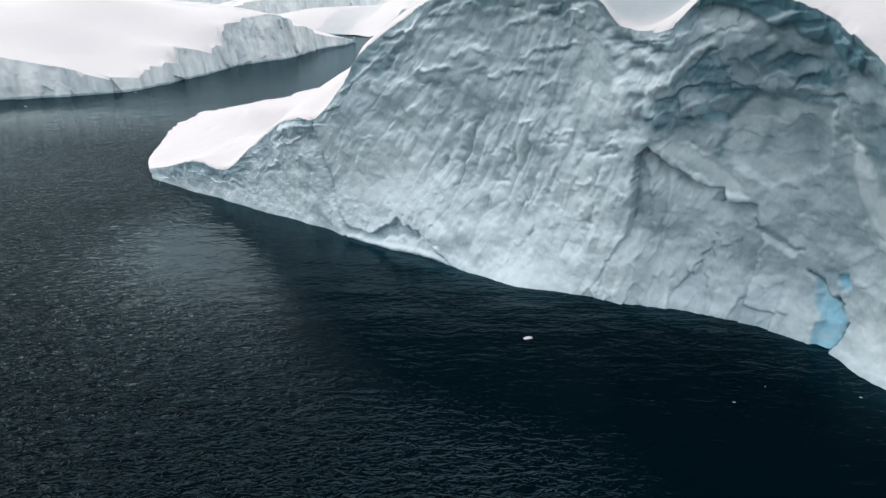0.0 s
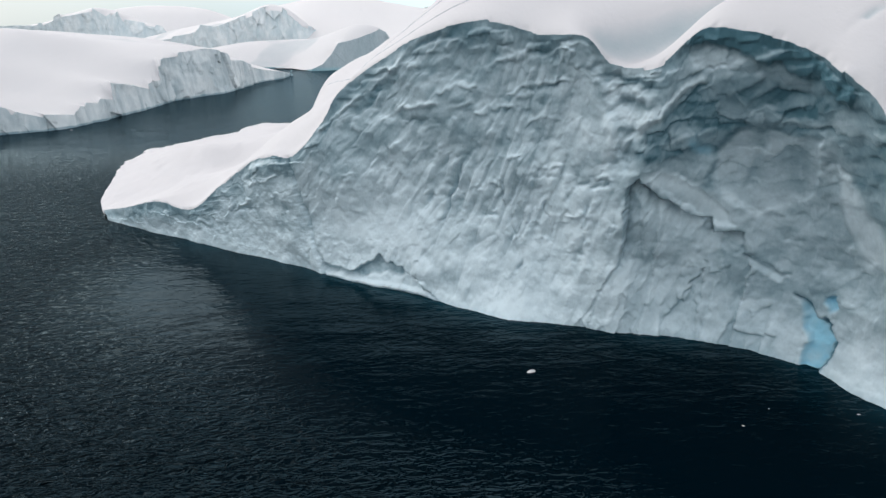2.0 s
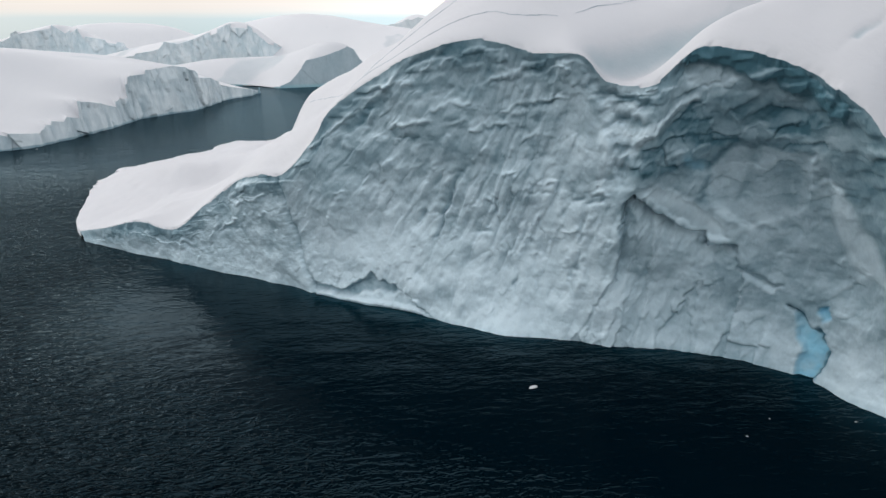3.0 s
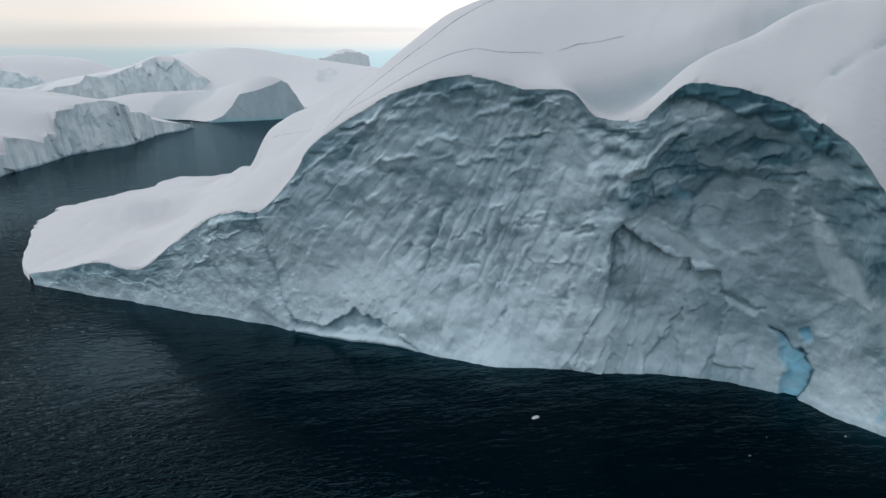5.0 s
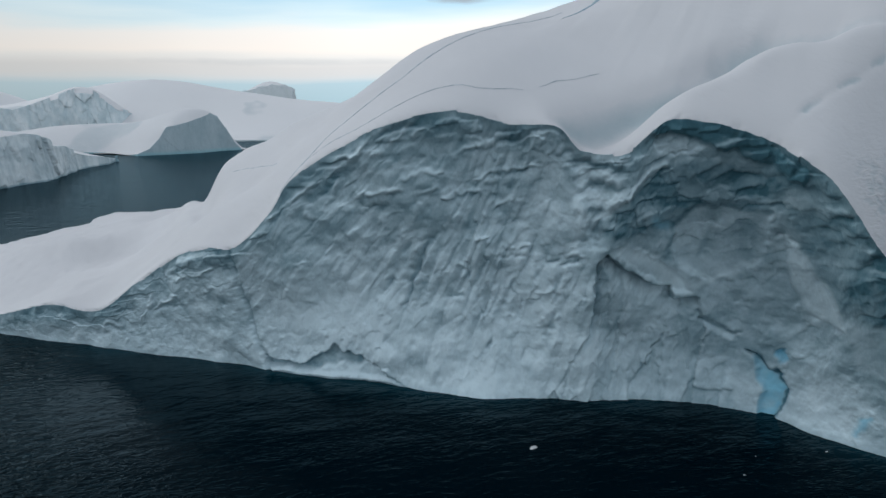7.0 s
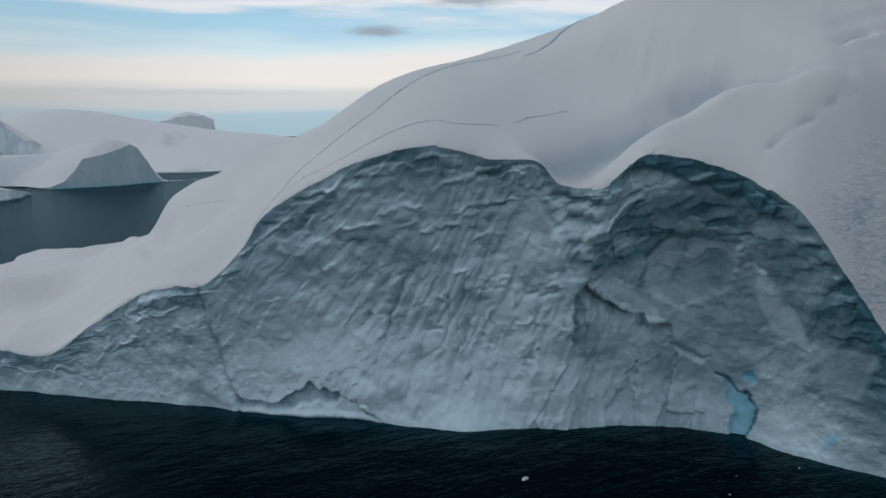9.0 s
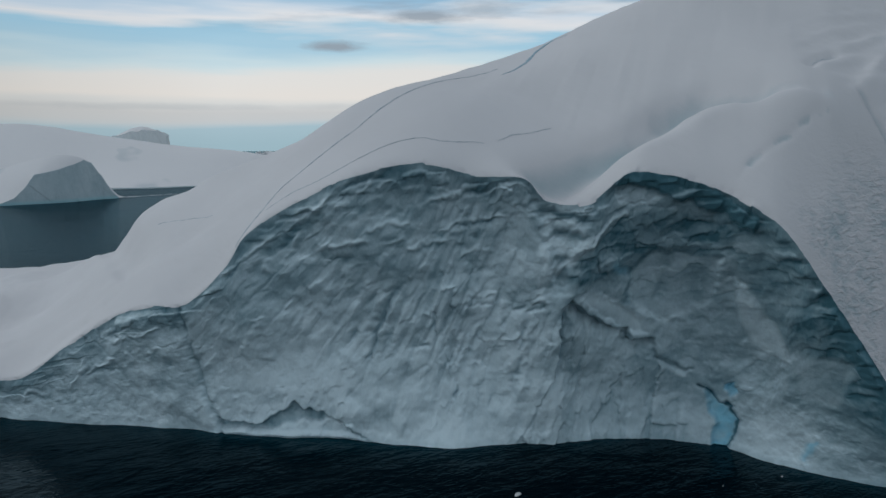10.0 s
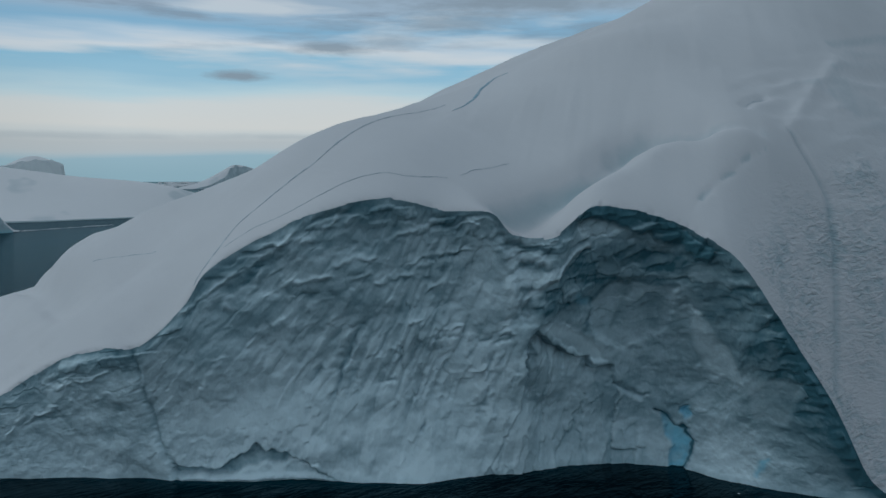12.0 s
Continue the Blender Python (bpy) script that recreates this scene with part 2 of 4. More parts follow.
def facets(x, y, seed):
    """Flat chips, each with a height and a tilt of its own, their lower edges mostly proud."""
    near, lead, tone, px, py = cells(x, y, seed)
    turn = 40.0 * tone
    return 0.45 * tone + 0.5 * (px * np.cos(turn) + py * np.sin(turn)) - 0.35 * py


def fbm(x, y, z=0.0, octaves=4, seed=0, gain=0.5):
    p = np.stack(np.broadcast_arrays(x, y, z), 1).astype(float) + 37.3
    total, amp = 0, 1.0
    for k in range(octaves):
        total = total + amp * value_noise(p, seed + k)
        p, amp = (p @ TWIST) * 2.03 + 5.1, amp * gain
    return total


def ridged(x, y, z=0.0, octaves=3, seed=0):
    p = np.stack(np.broadcast_arrays(x, y, z), 1).astype(float) + 11.7
    total, amp = 0, 1.0
    for k in range(octaves):
        total = total + amp * (1 - 2 * np.abs(value_noise(p, seed + k)))
        p, amp = (p @ TWIST) * 2.1 + 3.7, amp * 0.5
    return total


def smooth(a, b, x):
    t = np.clip((x - a) / (b - a), 0, 1)
    return t * t * (3 - 2 * t)


def to_line(x, y, line):
    """Distance from (x, y) to a broken line."""
    best = np.full(np.shape(x), 1e9)
    for (ax, ay), (bx, by) in zip(line[:-1], line[1:]):
        dx, dy = bx - ax, by - ay
        f = np.clip(((x - ax) * dx + (y - ay) * dy) / (dx * dx + dy * dy), 0, 1)
        best = np.minimum(best, np.hypot(x - ax - f * dx, y - ay - f * dy))
    return best


def within(x, y, ring):
    """Signed distance to a closed outline, positive inside."""
    inside = np.zeros(np.shape(x), bool)
    for (ax, ay), (bx, by) in zip(ring, ring[1:] + ring[:1]):
        if ay != by:
            inside ^= ((ay > y) != (by > y)) & (x < (bx - ax) * (y - ay) / (by - ay) + ax)
    d = to_line(x, y, ring + ring[:1])
    return np.where(inside, d, -d)


def sheet(name, grid, mat, parent=None, label="", **layers):
    """One mesh from a grid of places (rows, columns, 3), with float layers on its points."""
    rows, cols = grid.shape[:2]
    k = np.arange(rows * cols).reshape(rows, cols)
    quads = np.stack([k[:-1, :-1], k[1:, :-1], k[1:, 1:], k[:-1, 1:]], -1).reshape(-1, 4)
    me = bpy.data.meshes.new(name)
    me.vertices.add(rows * cols)
    me.vertices.foreach_set("co", grid.reshape(-1).astype(np.float32))
    me.loops.add(quads.size)
    me.loops.foreach_set("vertex_index", quads.reshape(-1).astype(np.int32))
    me.polygons.add(len(quads))
    me.polygons.foreach_set("loop_start", np.arange(0, quads.size, 4, dtype=np.int32))
    me.update(calc_edges=True)
    me.polygons.foreach_set("use_smooth", np.ones(len(quads), bool))
    for key, values in layers.items():
        me.attributes.new(key, "FLOAT", "POINT").data.foreach_set("value", np.asarray(values, np.float32).reshape(-1))
    me.materials.append(mat)
    me.update()
    ob = new(name, me)
    ob.parent = parent
    return tagged(ob, label)


def thing(name, label, category, group=""):
    return tagged(new(name), label, category, group)


def thin_plate(points, ease=2.0):
    """A smooth height over the plan through points (x, y, z)."""
    p = np.array(points, float)
    c, n = p[:, :2], len(p)

    def kernel(q):
        d2 = ((q[:, None] - c[None]) ** 2).sum(-1)
        return 0.5 * d2 * np.log(np.maximum(d2, 1e-9))

    edge = np.column_stack([np.ones(n), c])
    full = np.block([[kernel(c) + ease * np.eye(n), edge], [edge.T, np.zeros((3, 3))]])
    w = np.linalg.solve(full, np.r_[p[:, 2], 0, 0, 0])

    def height(q):
        q = np.asarray(q, float).reshape(-1, 2)
        out = np.empty(len(q))
        for i in range(0, len(q), 20000):
            b = q[i:i + 20000]
            out[i:i + 20000] = np.column_stack([kernel(b), np.ones(len(b)), b]) @ w
        return out

    return height


# ---------------------------------------------------------------- the great iceberg
# waterline of the cliff (x, y), from the low tip along to the far shoulder
WATERLINE = [
    (-72.5, 153.6), (-66.0, 147.5), (-57.5, 141.0), (-49.5, 135.0), (-42.5, 130.2), (-35.0, 124.9), (-29.5, 120.6),
    (-25.5, 117.2), (-22.0, 113.5), (-18.0, 110.4), (-14.0, 107.5), (-7.5, 102.6), (-1.5, 97.6), (5.0, 92.6),
    (11.0, 90.2), (15.0, 89.1), (20.0, 86.4), (26.3, 84.3), (33.0, 80.8), (37.3, 76.8), (40.5, 71.8), (41.2, 67.0),
    (43.8, 61.0), (47.4, 56.2), (50.5, 52.5), (54.0, 48.0)]
# brow of the cliff (x, y, z) at the same stations
BROW = [
    (-73.9, 155.6, 1.7), (-65.6, 147.2, 4.3), (-57.0, 140.6, 7.0), (-48.6, 134.0, 6.8), (-41.9, 129.7, 11.7),
    (-34.6, 124.4, 17.2), (-29.6, 118.9, 19.4), (-25.6, 115.2, 20.0), (-20.8, 112.0, 24.7), (-17.3, 110.6, 30.1),
    (-11.4, 107.0, 34.5), (-4.6, 101.0, 38.6), (3.5, 95.4, 40.4), (9.3, 91.0, 38.9), (14.4, 86.6, 38.4),
    (17.3, 84.6, 35.3), (21.6, 81.0, 35.4), (24.9, 77.5, 39.3), (29.5, 72.8, 38.6), (32.5, 69.0, 37.0),
    (34.6, 62.9, 33.4), (37.0, 59.4, 28.0), (41.6, 57.0, 21.1), (46.0, 54.0, 12.9), (50.0, 51.0, 3.5), (54.0, 48.0, 0.5)]
# how far the cliff is hollowed out behind the straight line from foot to brow
HOLLOW = [0, 0, 0, 0, 0.1, 0.2, 0.3, 0.3, 0.5, 0.9, 1.5, 2.8, 3.7, 4.3, 3.6, 1.6, 0.6, 2.6, 3.6, 3.7, 3.8, 3.4, 1.6, 0.7, 0.2, 0]


def spline(table, u):
    """Catmull-Rom through the rows of table at u = 0, 1, 2 ..."""
    p = np.asarray(table, float)
    p = p.reshape(len(p), -1)
    p = np.vstack([2 * p[0] - p[1], p, 2 * p[-1] - p[-2]])
    i = np.clip(np.floor(u).astype(int), 0, len(table) - 2)
    f = (u - i)[:, None]
    a, b, c, d = p[i], p[i + 1], p[i + 2], p[i + 3]
    return b + 0.5 * f * (c - a + f * (2 * a - 5 * b + 4 * c - d + f * (3 * (b - c) + d - a)))


def cliff_base(u, v):
    """The cliff without its relief at station u and height share v (0 water, 1 brow), and the level way out of the ice there."""
    foot, brow, hollow = spline(WATERLINE, u), spline(BROW, u), spline(HOLLOW, u)[:, 0]
    along = spline(WATERLINE, np.clip(u + 0.35, 0, 25)) - spline(WATERLINE, np.clip(u - 0.35, 0, 25))
    out = np.stack([along[:, 1], -along[:, 0]], 1)
    out /= np.linalg.norm(out, axis=1)[:, None]
    w = np.clip(v, 0, 1)
    bow = (1 - (1 - np.clip(w / 0.35, 0, 1)) ** 2) * (1 - w ** 3)
    xy = foot + (brow[:, :2] - foot) * (w * w * (1.6 - 0.6 * w))[:, None] - out * (hollow * bow)[:, None]
    return np.column_stack([xy, brow[:, 2] * v]), out


# the snow's outer edge round the back of the berg (x, y), station by station
BACK = [
    (-74.0, 155.7), (-79.6, 169.0), (-85.0, 195.0), (-89.6, 212.0), (-88.0, 227.0), (-81.0, 240.0), (-74.0, 251.0),
    (-66.0, 268.0), (-58.0, 284.0), (-42.0, 283.0), (-32.0, 291.0), (-10.0, 300.0), (30.0, 310.0), (70.0, 310.0),
    (110.0, 300.0), (150.0, 280.0), (170.0, 250.0), (180.0, 220.0), (180.0, 190.0), (175.0, 150.0), (165.0, 110.0),
    (150.0, 80.0), (130.0, 60.0), (100.0, 45.0), (75.0, 42.0), (55.0, 47.4)]
# heights of the snow dome (x, y, z)
DOME = [
    (-60, 160, 5.3), (-62, 200, 7.4), (-58, 240, 5.3), (-45, 150, 10.2), (-45, 190, 6.8), (-38, 235, 6.8),
    (-36, 262, 5.9), (-30, 138, 21.7), (-30, 160, 20.6), (-31, 195, 18.2), (-24, 220, 18.4), (-20, 140, 27.1),
    (-20, 165, 31), (-20, 190, 29.3), (-4.8, 118.6, 40.3), (-10, 145, 35.2), (-5, 170, 38.1), (0, 200, 31.3),
    (0, 240, 25.3), (10, 130, 51.3), (10, 108, 47.8), (20, 160, 48.4), (33.5, 120.7, 56.2), (40, 145, 58.9),
    (30, 200, 45.9), (30, 250, 35), (25, 95, 44.5), (51.6, 68.4, 47.6), (63, 76.3, 56), (45, 85, 50.5),
    (60, 105, 68.5), (60, 150, 62.6), (90, 110, 80.2), (90, 180, 66.5), (80, 240, 58.1), (62, 57, 33.1),
    (80, 55, 35.9), (110, 70, 58.6), (130, 140, 97), (110, 103, 91), (150, 105, 98),
]
SHORE = [(-79, 168, 2.2), (-84.5, 195, 2.3), (-89, 211, 2.3), (-87.5, 226, 2.2), (-74, 251, 2.2), (-58, 284, 2.2), (-42, 282, 2.2), (-32, 291, 2.5), (0, 310, 5)]
CREASE = [(58.5, 19.8), (59.5, 16.0), (60.6, 10.3), (62.0, 5.6), (64.2, 2.3), (64.7, -0.5)]
SLAB = [(64.2, 2.3), (67.4, 1.7), (71.3, 1.6), (73.2, 3.1), (75.5, 4.8), (79.6, 4.0), (83.0, 3.1), (85.5, 1.5), (88.2, -0.3), (64.5, -0.5)]
FLOOR = [(65.0, -0.5), (66.0, 0.7), (71.0, 0.6), (74.0, 1.2), (74.8, 2.1), (76.7, 2.2), (79.2, 2.3), (81.5, 3.6), (83.0, 3.2), (85.5, 1.6), (88.2, -0.5)]
RECESS = [
    (115.3, 21.3), (114.3, 20.0), (114.6, 16.7), (114.9, 11.7), (114.6, 9.0), (112.5, 5.5), (112.0, 3.3), (109.3, -0.5), (136.0, -0.5),
    (134.0, 4.0), (133.4, 9.9), (130.0, 12.6), (129.4, 15.2), (126.2, 14.9), (125.8, 16.7), (122.3, 17.0), (121.2, 18.3), (118.3, 19.4)]
BOWL = [(125.0, 22.1), (125.2, 25.3), (127.9, 28.4), (131.8, 28.6), (136.4, 28.7), (136.3, 24.0), (135.5, 20.5), (130.1, 17.3), (126.4, 19.6)]
WEDGE = [(138.0, 25.2), (139.6, 24.0), (146.2, 14.1), (141.6, 14.9), (139.2, 19.0)]
GULLY = [(107.6, 36.5), (110.3, 32.9), (111.5, 30.1), (113.4, 27.8), (112.8, 23.8)]
LEDGE = [(116.8, 21.2), (118.5, 23.0), (124.8, 20.4), (129.0, 16.0), (126.4, 15.6), (122.5, 17.6)]
SHOULDER_SHADE = [(132.3, 37.5), (135.6, 31.9), (139.0, 25.2), (141.5, 20.4), (144.7, 17.0), (148.8, 19.0), (146.0, 25.6), (141.5, 32.8), (137.1, 36.1)]
PANEL = [(146.4, 16.0), (154.5, 17.0), (153.5, 9.5), (148.5, 9.0)]
SPINE = [(122.3, 33.7), (120.7, 33.1), (118.0, 31.1), (116.8, 29.7), (114.5, 28.0), (112.8, 26.0), (112.0, 24.0)]
RIBS = [[(109.8, 32.6), (112.5, 32.3), (114.3, 31.2)], [(110.7, 29.8), (113.3, 28.4), (116.8, 30.0)], [(109.9, 34.5), (112.8, 34.9), (114.6, 34.4)], [(110.2, 32.0), (110.0, 29.0), (111.2, 25.5), (110.8, 22.5)]]
HOLLOWS = [[(111.2, 30.7), (112.4, 31.0), (113.8, 30.4)], [(109.6, 33.6), (112.1, 33.6), (114.2, 33.0)], [(112.0, 27.0), (113.0, 27.0)], [(111.8, 25.0), (112.4, 24.4)]]
DARK_BLOCK = [(122.7, 33.8), (128.1, 34.7), (136.0, 32.3), (135.4, 29.8), (129.6, 29.1), (125.2, 27.5), (119.5, 23.9), (114.3, 24.0), (113.6, 25.8), (118.3, 29.9)]
TIP = [(120.9, 39.5), (119.0, 37.6), (123.6, 37.7), (127.7, 36.4), (136.0, 34.0), (139.0, 31.5), (139.5, 33.5), (130.0, 39.5)]
PALE_FACE = [(119.5, 37.5), (123.8, 37.7), (127.5, 36.3), (125.4, 34.9), (120.9, 35.1)]
LEFT_PLATE = [(101.9, 38.0), (104.9, 37.6), (106.8, 36.7), (108.8, 35.3), (105.0, 35.1), (102.6, 35.8)]
BAND = [(136.3, 31.5), (135.5, 28.8), (134.1, 26.2), (134.1, 21.8)]
BLUE = [(136.1, 8.0), (138.0, 6.5), (139.9, 5.4), (140.9, 3.8), (140.1, -0.3), (138.3, -0.3), (138.3, 3.1), (137.2, 5.2)]
# crests and hollows drawn on the face, as lines of (along the foot, height)
BROW_CRESTS = [
    [(67.7, 25.5), (70.2, 27.4), (72.2, 29.4), (74.5, 31.4)], [(71.7, 25.4), (73.2, 24.7), (74.3, 26.6), (75.1, 28.7), (75.4, 30.2)],
    [(78.6, 31.7), (80.3, 33.8), (82.8, 35.1), (84.5, 36.3), (85.4, 39.1)], [(75.1, 31.6), (78.6, 34.6), (81.1, 37.1), (83.0, 38.5)],
    [(80.5, 28.6), (82.8, 29.4), (85.0, 29.7)], [(76.9, 26.5), (78.6, 28.4), (80.3, 29.2)], [(64.5, 24.6), (67.0, 25.0), (68.9, 26.3)],
    [(85.8, 31.1), (87.7, 31.7), (89.9, 32.4)], [(86.2, 36.8), (87.3, 38.2), (89.2, 38.5)]]
VAULT_CRESTS = [
    [(90.5, 33.2), (91.4, 34.8), (94.4, 36.0), (97.1, 36.2)], [(94.6, 30.9), (97.6, 32.5), (101.0, 32.9), (103.8, 33.0)],
    [(96.1, 35.7), (97.5, 36.8), (99.1, 37.1)], [(90.8, 28.6), (93.6, 29.4), (96.0, 29.2)], [(99.0, 27.6), (101.6, 28.5), (104.4, 28.2)], [(87.2, 28.9), (89.6, 29.8)]]
BROW_HOLLOWS = [
    [(71.3, 27.0), (72.8, 28.3), (74.5, 29.4)], [(83.5, 34.3), (86.2, 34.5), (89.7, 33.5)], [(78.8, 26.6), (83.0, 26.7), (86.7, 26.9)],
    [(94.6, 30.4), (99.0, 30.1), (103.1, 30.4), (105.5, 31.0)], [(96.7, 31.8), (99.0, 32.3)], [(100.5, 32.3), (102.5, 32.2)], [(88.8, 35.1), (91.8, 35.7)],
    [(75.1, 30.8), (78.6, 32.6)], [(64.0, 23.0), (67.0, 24.4), (68.5, 25.4)], [(98.8, 36.7), (101.2, 36.4), (103.8, 36.0)], [(92.6, 29.0), (96.1, 28.9), (99.7, 28.7)]]
STREAKS = [
    [(78.1, 22.3), (79.2, 23.7), (80.1, 24.3)], [(83.5, 15.6), (84.1, 18.4), (84.5, 20.2)], [(68.7, 13.7), (70.5, 16.1), (71.9, 17.8)],
    [(64.3, 15.2), (66.0, 16.9), (67.9, 17.8)], [(61.9, 9.8), (63.8, 12.0)], [(79.0, 17.0), (80.3, 19.1)], [(86.9, 19.3), (88.2, 21.1)],
    [(74.5, 19.6), (76.2, 21.9)], [(87.9, 14.7), (89.5, 19.5), (90.7, 23.1)], [(85.4, 22.7), (86.7, 25.3), (87.7, 27.3)], [(91.6, 24.0), (92.7, 25.9)], [(75.6, 16.2), (76.6, 18.9)]]
PILLARS = [
    [(100.1, 9.9), (100.8, 16.6), (101.8, 22.5)], [(102.9, 15.0), (103.8, 20.3), (104.8, 21.6)], [(110.1, 15.9), (110.2, 18.4), (110.8, 20.0)],
    [(95.2, 17.2), (95.6, 19.9)], [(109.9, 7.4), (110.2, 14.3)], [(105.9, 17.9), (106.3, 20.4)], [(91.8, 16.2), (93.7, 18.8)], [(101.2, 11.1), (101.8, 13.8)], [(108.0, 10.4), (108.5, 14.0)]]
CAPS = [
    [(102.5, 21.6), (104.0, 22.1), (105.5, 21.9)], [(92.4, 18.4), (95.0, 18.5)], [(106.9, 15.2), (108.0, 15.4), (108.7, 16.1)], [(110.1, 21.2), (111.2, 21.7), (112.3, 21.2)],
    [(101.2, 19.6), (102.7, 20.2)], [(102.5, 11.0), (104.2, 11.3)], [(107.4, 10.9), (108.0, 11.7)], [(99.7, 20.7), (101.2, 21.1)], [(96.4, 22.6), (98.2, 22.9)]]
GROOVES = [
    [(88.2, 18.9), (89.7, 22.1)], [(86.7, 12.2), (87.7, 15.9), (88.2, 18.5)], [(97.8, 16.8), (98.6, 19.6)], [(100.6, 15.9), (102.0, 18.6)], [(103.1, 12.9), (103.7, 16.8)],
    [(105.0, 11.4), (105.7, 14.8)], [(94.8, 14.7), (96.3, 18.2)], [(107.0, 18.0), (108.7, 20.3)], [(109.1, 7.3), (109.5, 12.1), (109.7, 16.7)], [(100.5, 6.7), (101.8, 9.9)],
    [(92.9, 13.6), (95.6, 13.9)], [(110.2, 19.5), (111.4, 20.5)], [(112.7, 12.9), (113.3, 15.5)], [(83.9, 13.5), (84.7, 15.8)], [(102.2, 20.2), (104.2, 20.6)]]
BUTTRESS_CRESTS = [
    [(45.2, 14.0), (49.1, 17.2), (54.9, 19.3)], [(47.4, 13.2), (54.9, 15.8)], [(49.7, 11.5), (56.8, 12.8)], [(42.3, 7.9), (47.2, 10.7)],
    [(39.9, 5.6), (42.0, 9.8)], [(22.2, 5.1), (24.8, 3.8), (26.7, 3.5)], [(35.9, 1.1), (37.4, 4.9)], [(31.0, 2.8), (32.4, 5.1), (35.6, 4.2)]]
BUTTRESS_HOLLOWS = [
    [(45.2, 13.4), (50.2, 15.6)], [(33.7, 6.7), (38.8, 7.6)], [(12.0, 3.3), (19.6, 5.9)], [(42.3, 7.9), (47.6, 9.3), (49.3, 7.9)], [(56.6, 19.0), (58.3, 15.3)], [(56.3, 12.2), (57.0, 8.3)], [(33.1, 4.1), (36.1, 3.8)]]
BLUE_HEAD = [(138.9, 8.3), (139.9, 9.7), (140.9, 8.2), (139.8, 6.9)]


def build_iceberg():
    berg = thing("iceberg", "huge snow-capped iceberg with a hollowed grey-blue ice cliff above dark water", "iceberg")
    # the cliff
    stations = np.linspace(0, 25, 2001)
    run = spline(WATERLINE, stations)
    length = np.r_[0, np.cumsum(np.hypot(*np.diff(run, axis=0).T))]
    cols, rows = 1080, 250
    s1 = np.linspace(0, length[-1], cols)
    v1 = np.r_[-0.12, np.linspace(-0.02, 1.0, rows - 1)]
    s, v = (a.ravel() for a in np.meshgrid(s1, v1, indexing="ij"))
    u = np.interp(s, length, stations)
    place, out = cliff_base(u, v)
    z = place[:, 2]
    top = np.interp(s, s1, spline(BROW, np.interp(s1, length, stations))[:, 2])
    js, jz = s + 0.35 * fbm(s / 1.3, z / 1.3, 0, 3, 40), z + 0.35 * fbm(s / 1.3, z / 1.3, 7, 3, 41)
    tall = smooth(62, 70, s) * (1 - smooth(140, 150, s))
    right = smooth(113, 120, s)
    upper = smooth(0.40, 0.70, v + 0.10 * fbm(s / 14, z / 14, 0, 3, 3))
    wx, wz = s + 0.45 * fbm(s / 4, z / 4, 0, 4, 16), z + 0.45 * fbm(s / 4, z / 4, 5, 4, 17)
    relief = 0.8 * fbm(s / 15, z / 11, 0, 3, 5) + 0.30 * fbm(s / 4.5, z / 4.5, 0, 3, 6)
    # leaning strokes, wide and narrow: upright low down, bending over to follow the brow higher up
    bend_over = (1 - smooth(78, 104, s)) * np.maximum(z - 9, 0) ** 2
    lean = s - 0.24 * z - 0.017 * bend_over + 0.30 * fbm(s / 3, z / 6, 0, 3, 24)
    fz = z + 0.8 * fbm(s / 5, z / 9, 0, 2, 47)
    # where the face is fluted: strongest over the middle, fading towards the left haunch and the foot
    fluted = np.exp(-((s - 98) / 17) ** 2 - ((z - 17 - 0.12 * (s - 98)) / 9) ** 2)
    streaked = np.maximum(tall, 0.5 * smooth(30, 50, s)) * (0.30 + 0.70 * fluted) * (1 - 0.8 * right * smooth(0.4, 0.6, v))
    # tall columns side by side, each broken off at its own height into a small level cap
    near, lead, tone, px, py = cells(lean / 2.1, fz / 7.5, 8)
    flutes = 1.0 - 3.2 * px ** 2 + 0.8 * tone * smooth(0.0, 0.12, lead) - 0.5 + 0.30 * fbm(lean / 0.9, fz / 5.0, 0, 2, 9)
    shards = facets(lean / 1.3 + 4, fz / 5.2, 67) + 0.4 * facets(lean / 0.8, fz / 2.6 + 8, 68)
    relief += (0.20 * flutes + 0.15 * shards) * streaked

    # thin flakes, lying along the lean of the columns
    flakes = facets(lean / 0.85, fz / 1.7, 72) * smooth(-0.2, 0.6, fbm(s / 6, z / 5, 3, 2, 73)) * np.maximum(tall, 0.6)
    relief += 0.11 * flakes

    def drawn(lines, wide):
        """1 on the lines, fading over the given width."""
        return np.maximum.reduce([np.exp(-(to_line(js, jz, line) / wide) ** 2) for line in lines])
    vary = np.clip(0.7 + 0.8 * fbm(s / 1.8, z / 1.8, 2, 3, 70), 0.05, 1.3)
    crests = np.maximum.reduce([drawn(BROW_CRESTS, 0.38), 0.8 * drawn(VAULT_CRESTS, 0.32), 0.8 * drawn(BUTTRESS_CRESTS, 0.36)]) * vary
    streaks = np.maximum(0.7 * drawn(STREAKS, 0.40), drawn(PILLARS, 0.50)) * vary
    caps = drawn(CAPS, 0.26) * vary
    grooves = np.maximum(drawn(GROOVES, 0.38), 0.7 * drawn(BUTTRESS_HOLLOWS, 0.6)) * vary
    pools = drawn(BROW_HOLLOWS, 0.85) * vary
    relief += 0.30 * crests + 0.28 * streaks + 0.26 * caps - 0.38 * grooves - 0.22 * pools
    # soft scallops under the brow, then broken plates on the shoulder and the low buttress
    depth = top - wz
    scoop = 0.9 * fbm(wx / 4.2, depth / 2.0, 0, 3, 12) + 0.25 * facets(wx / 2.6, depth / 1.7, 13)
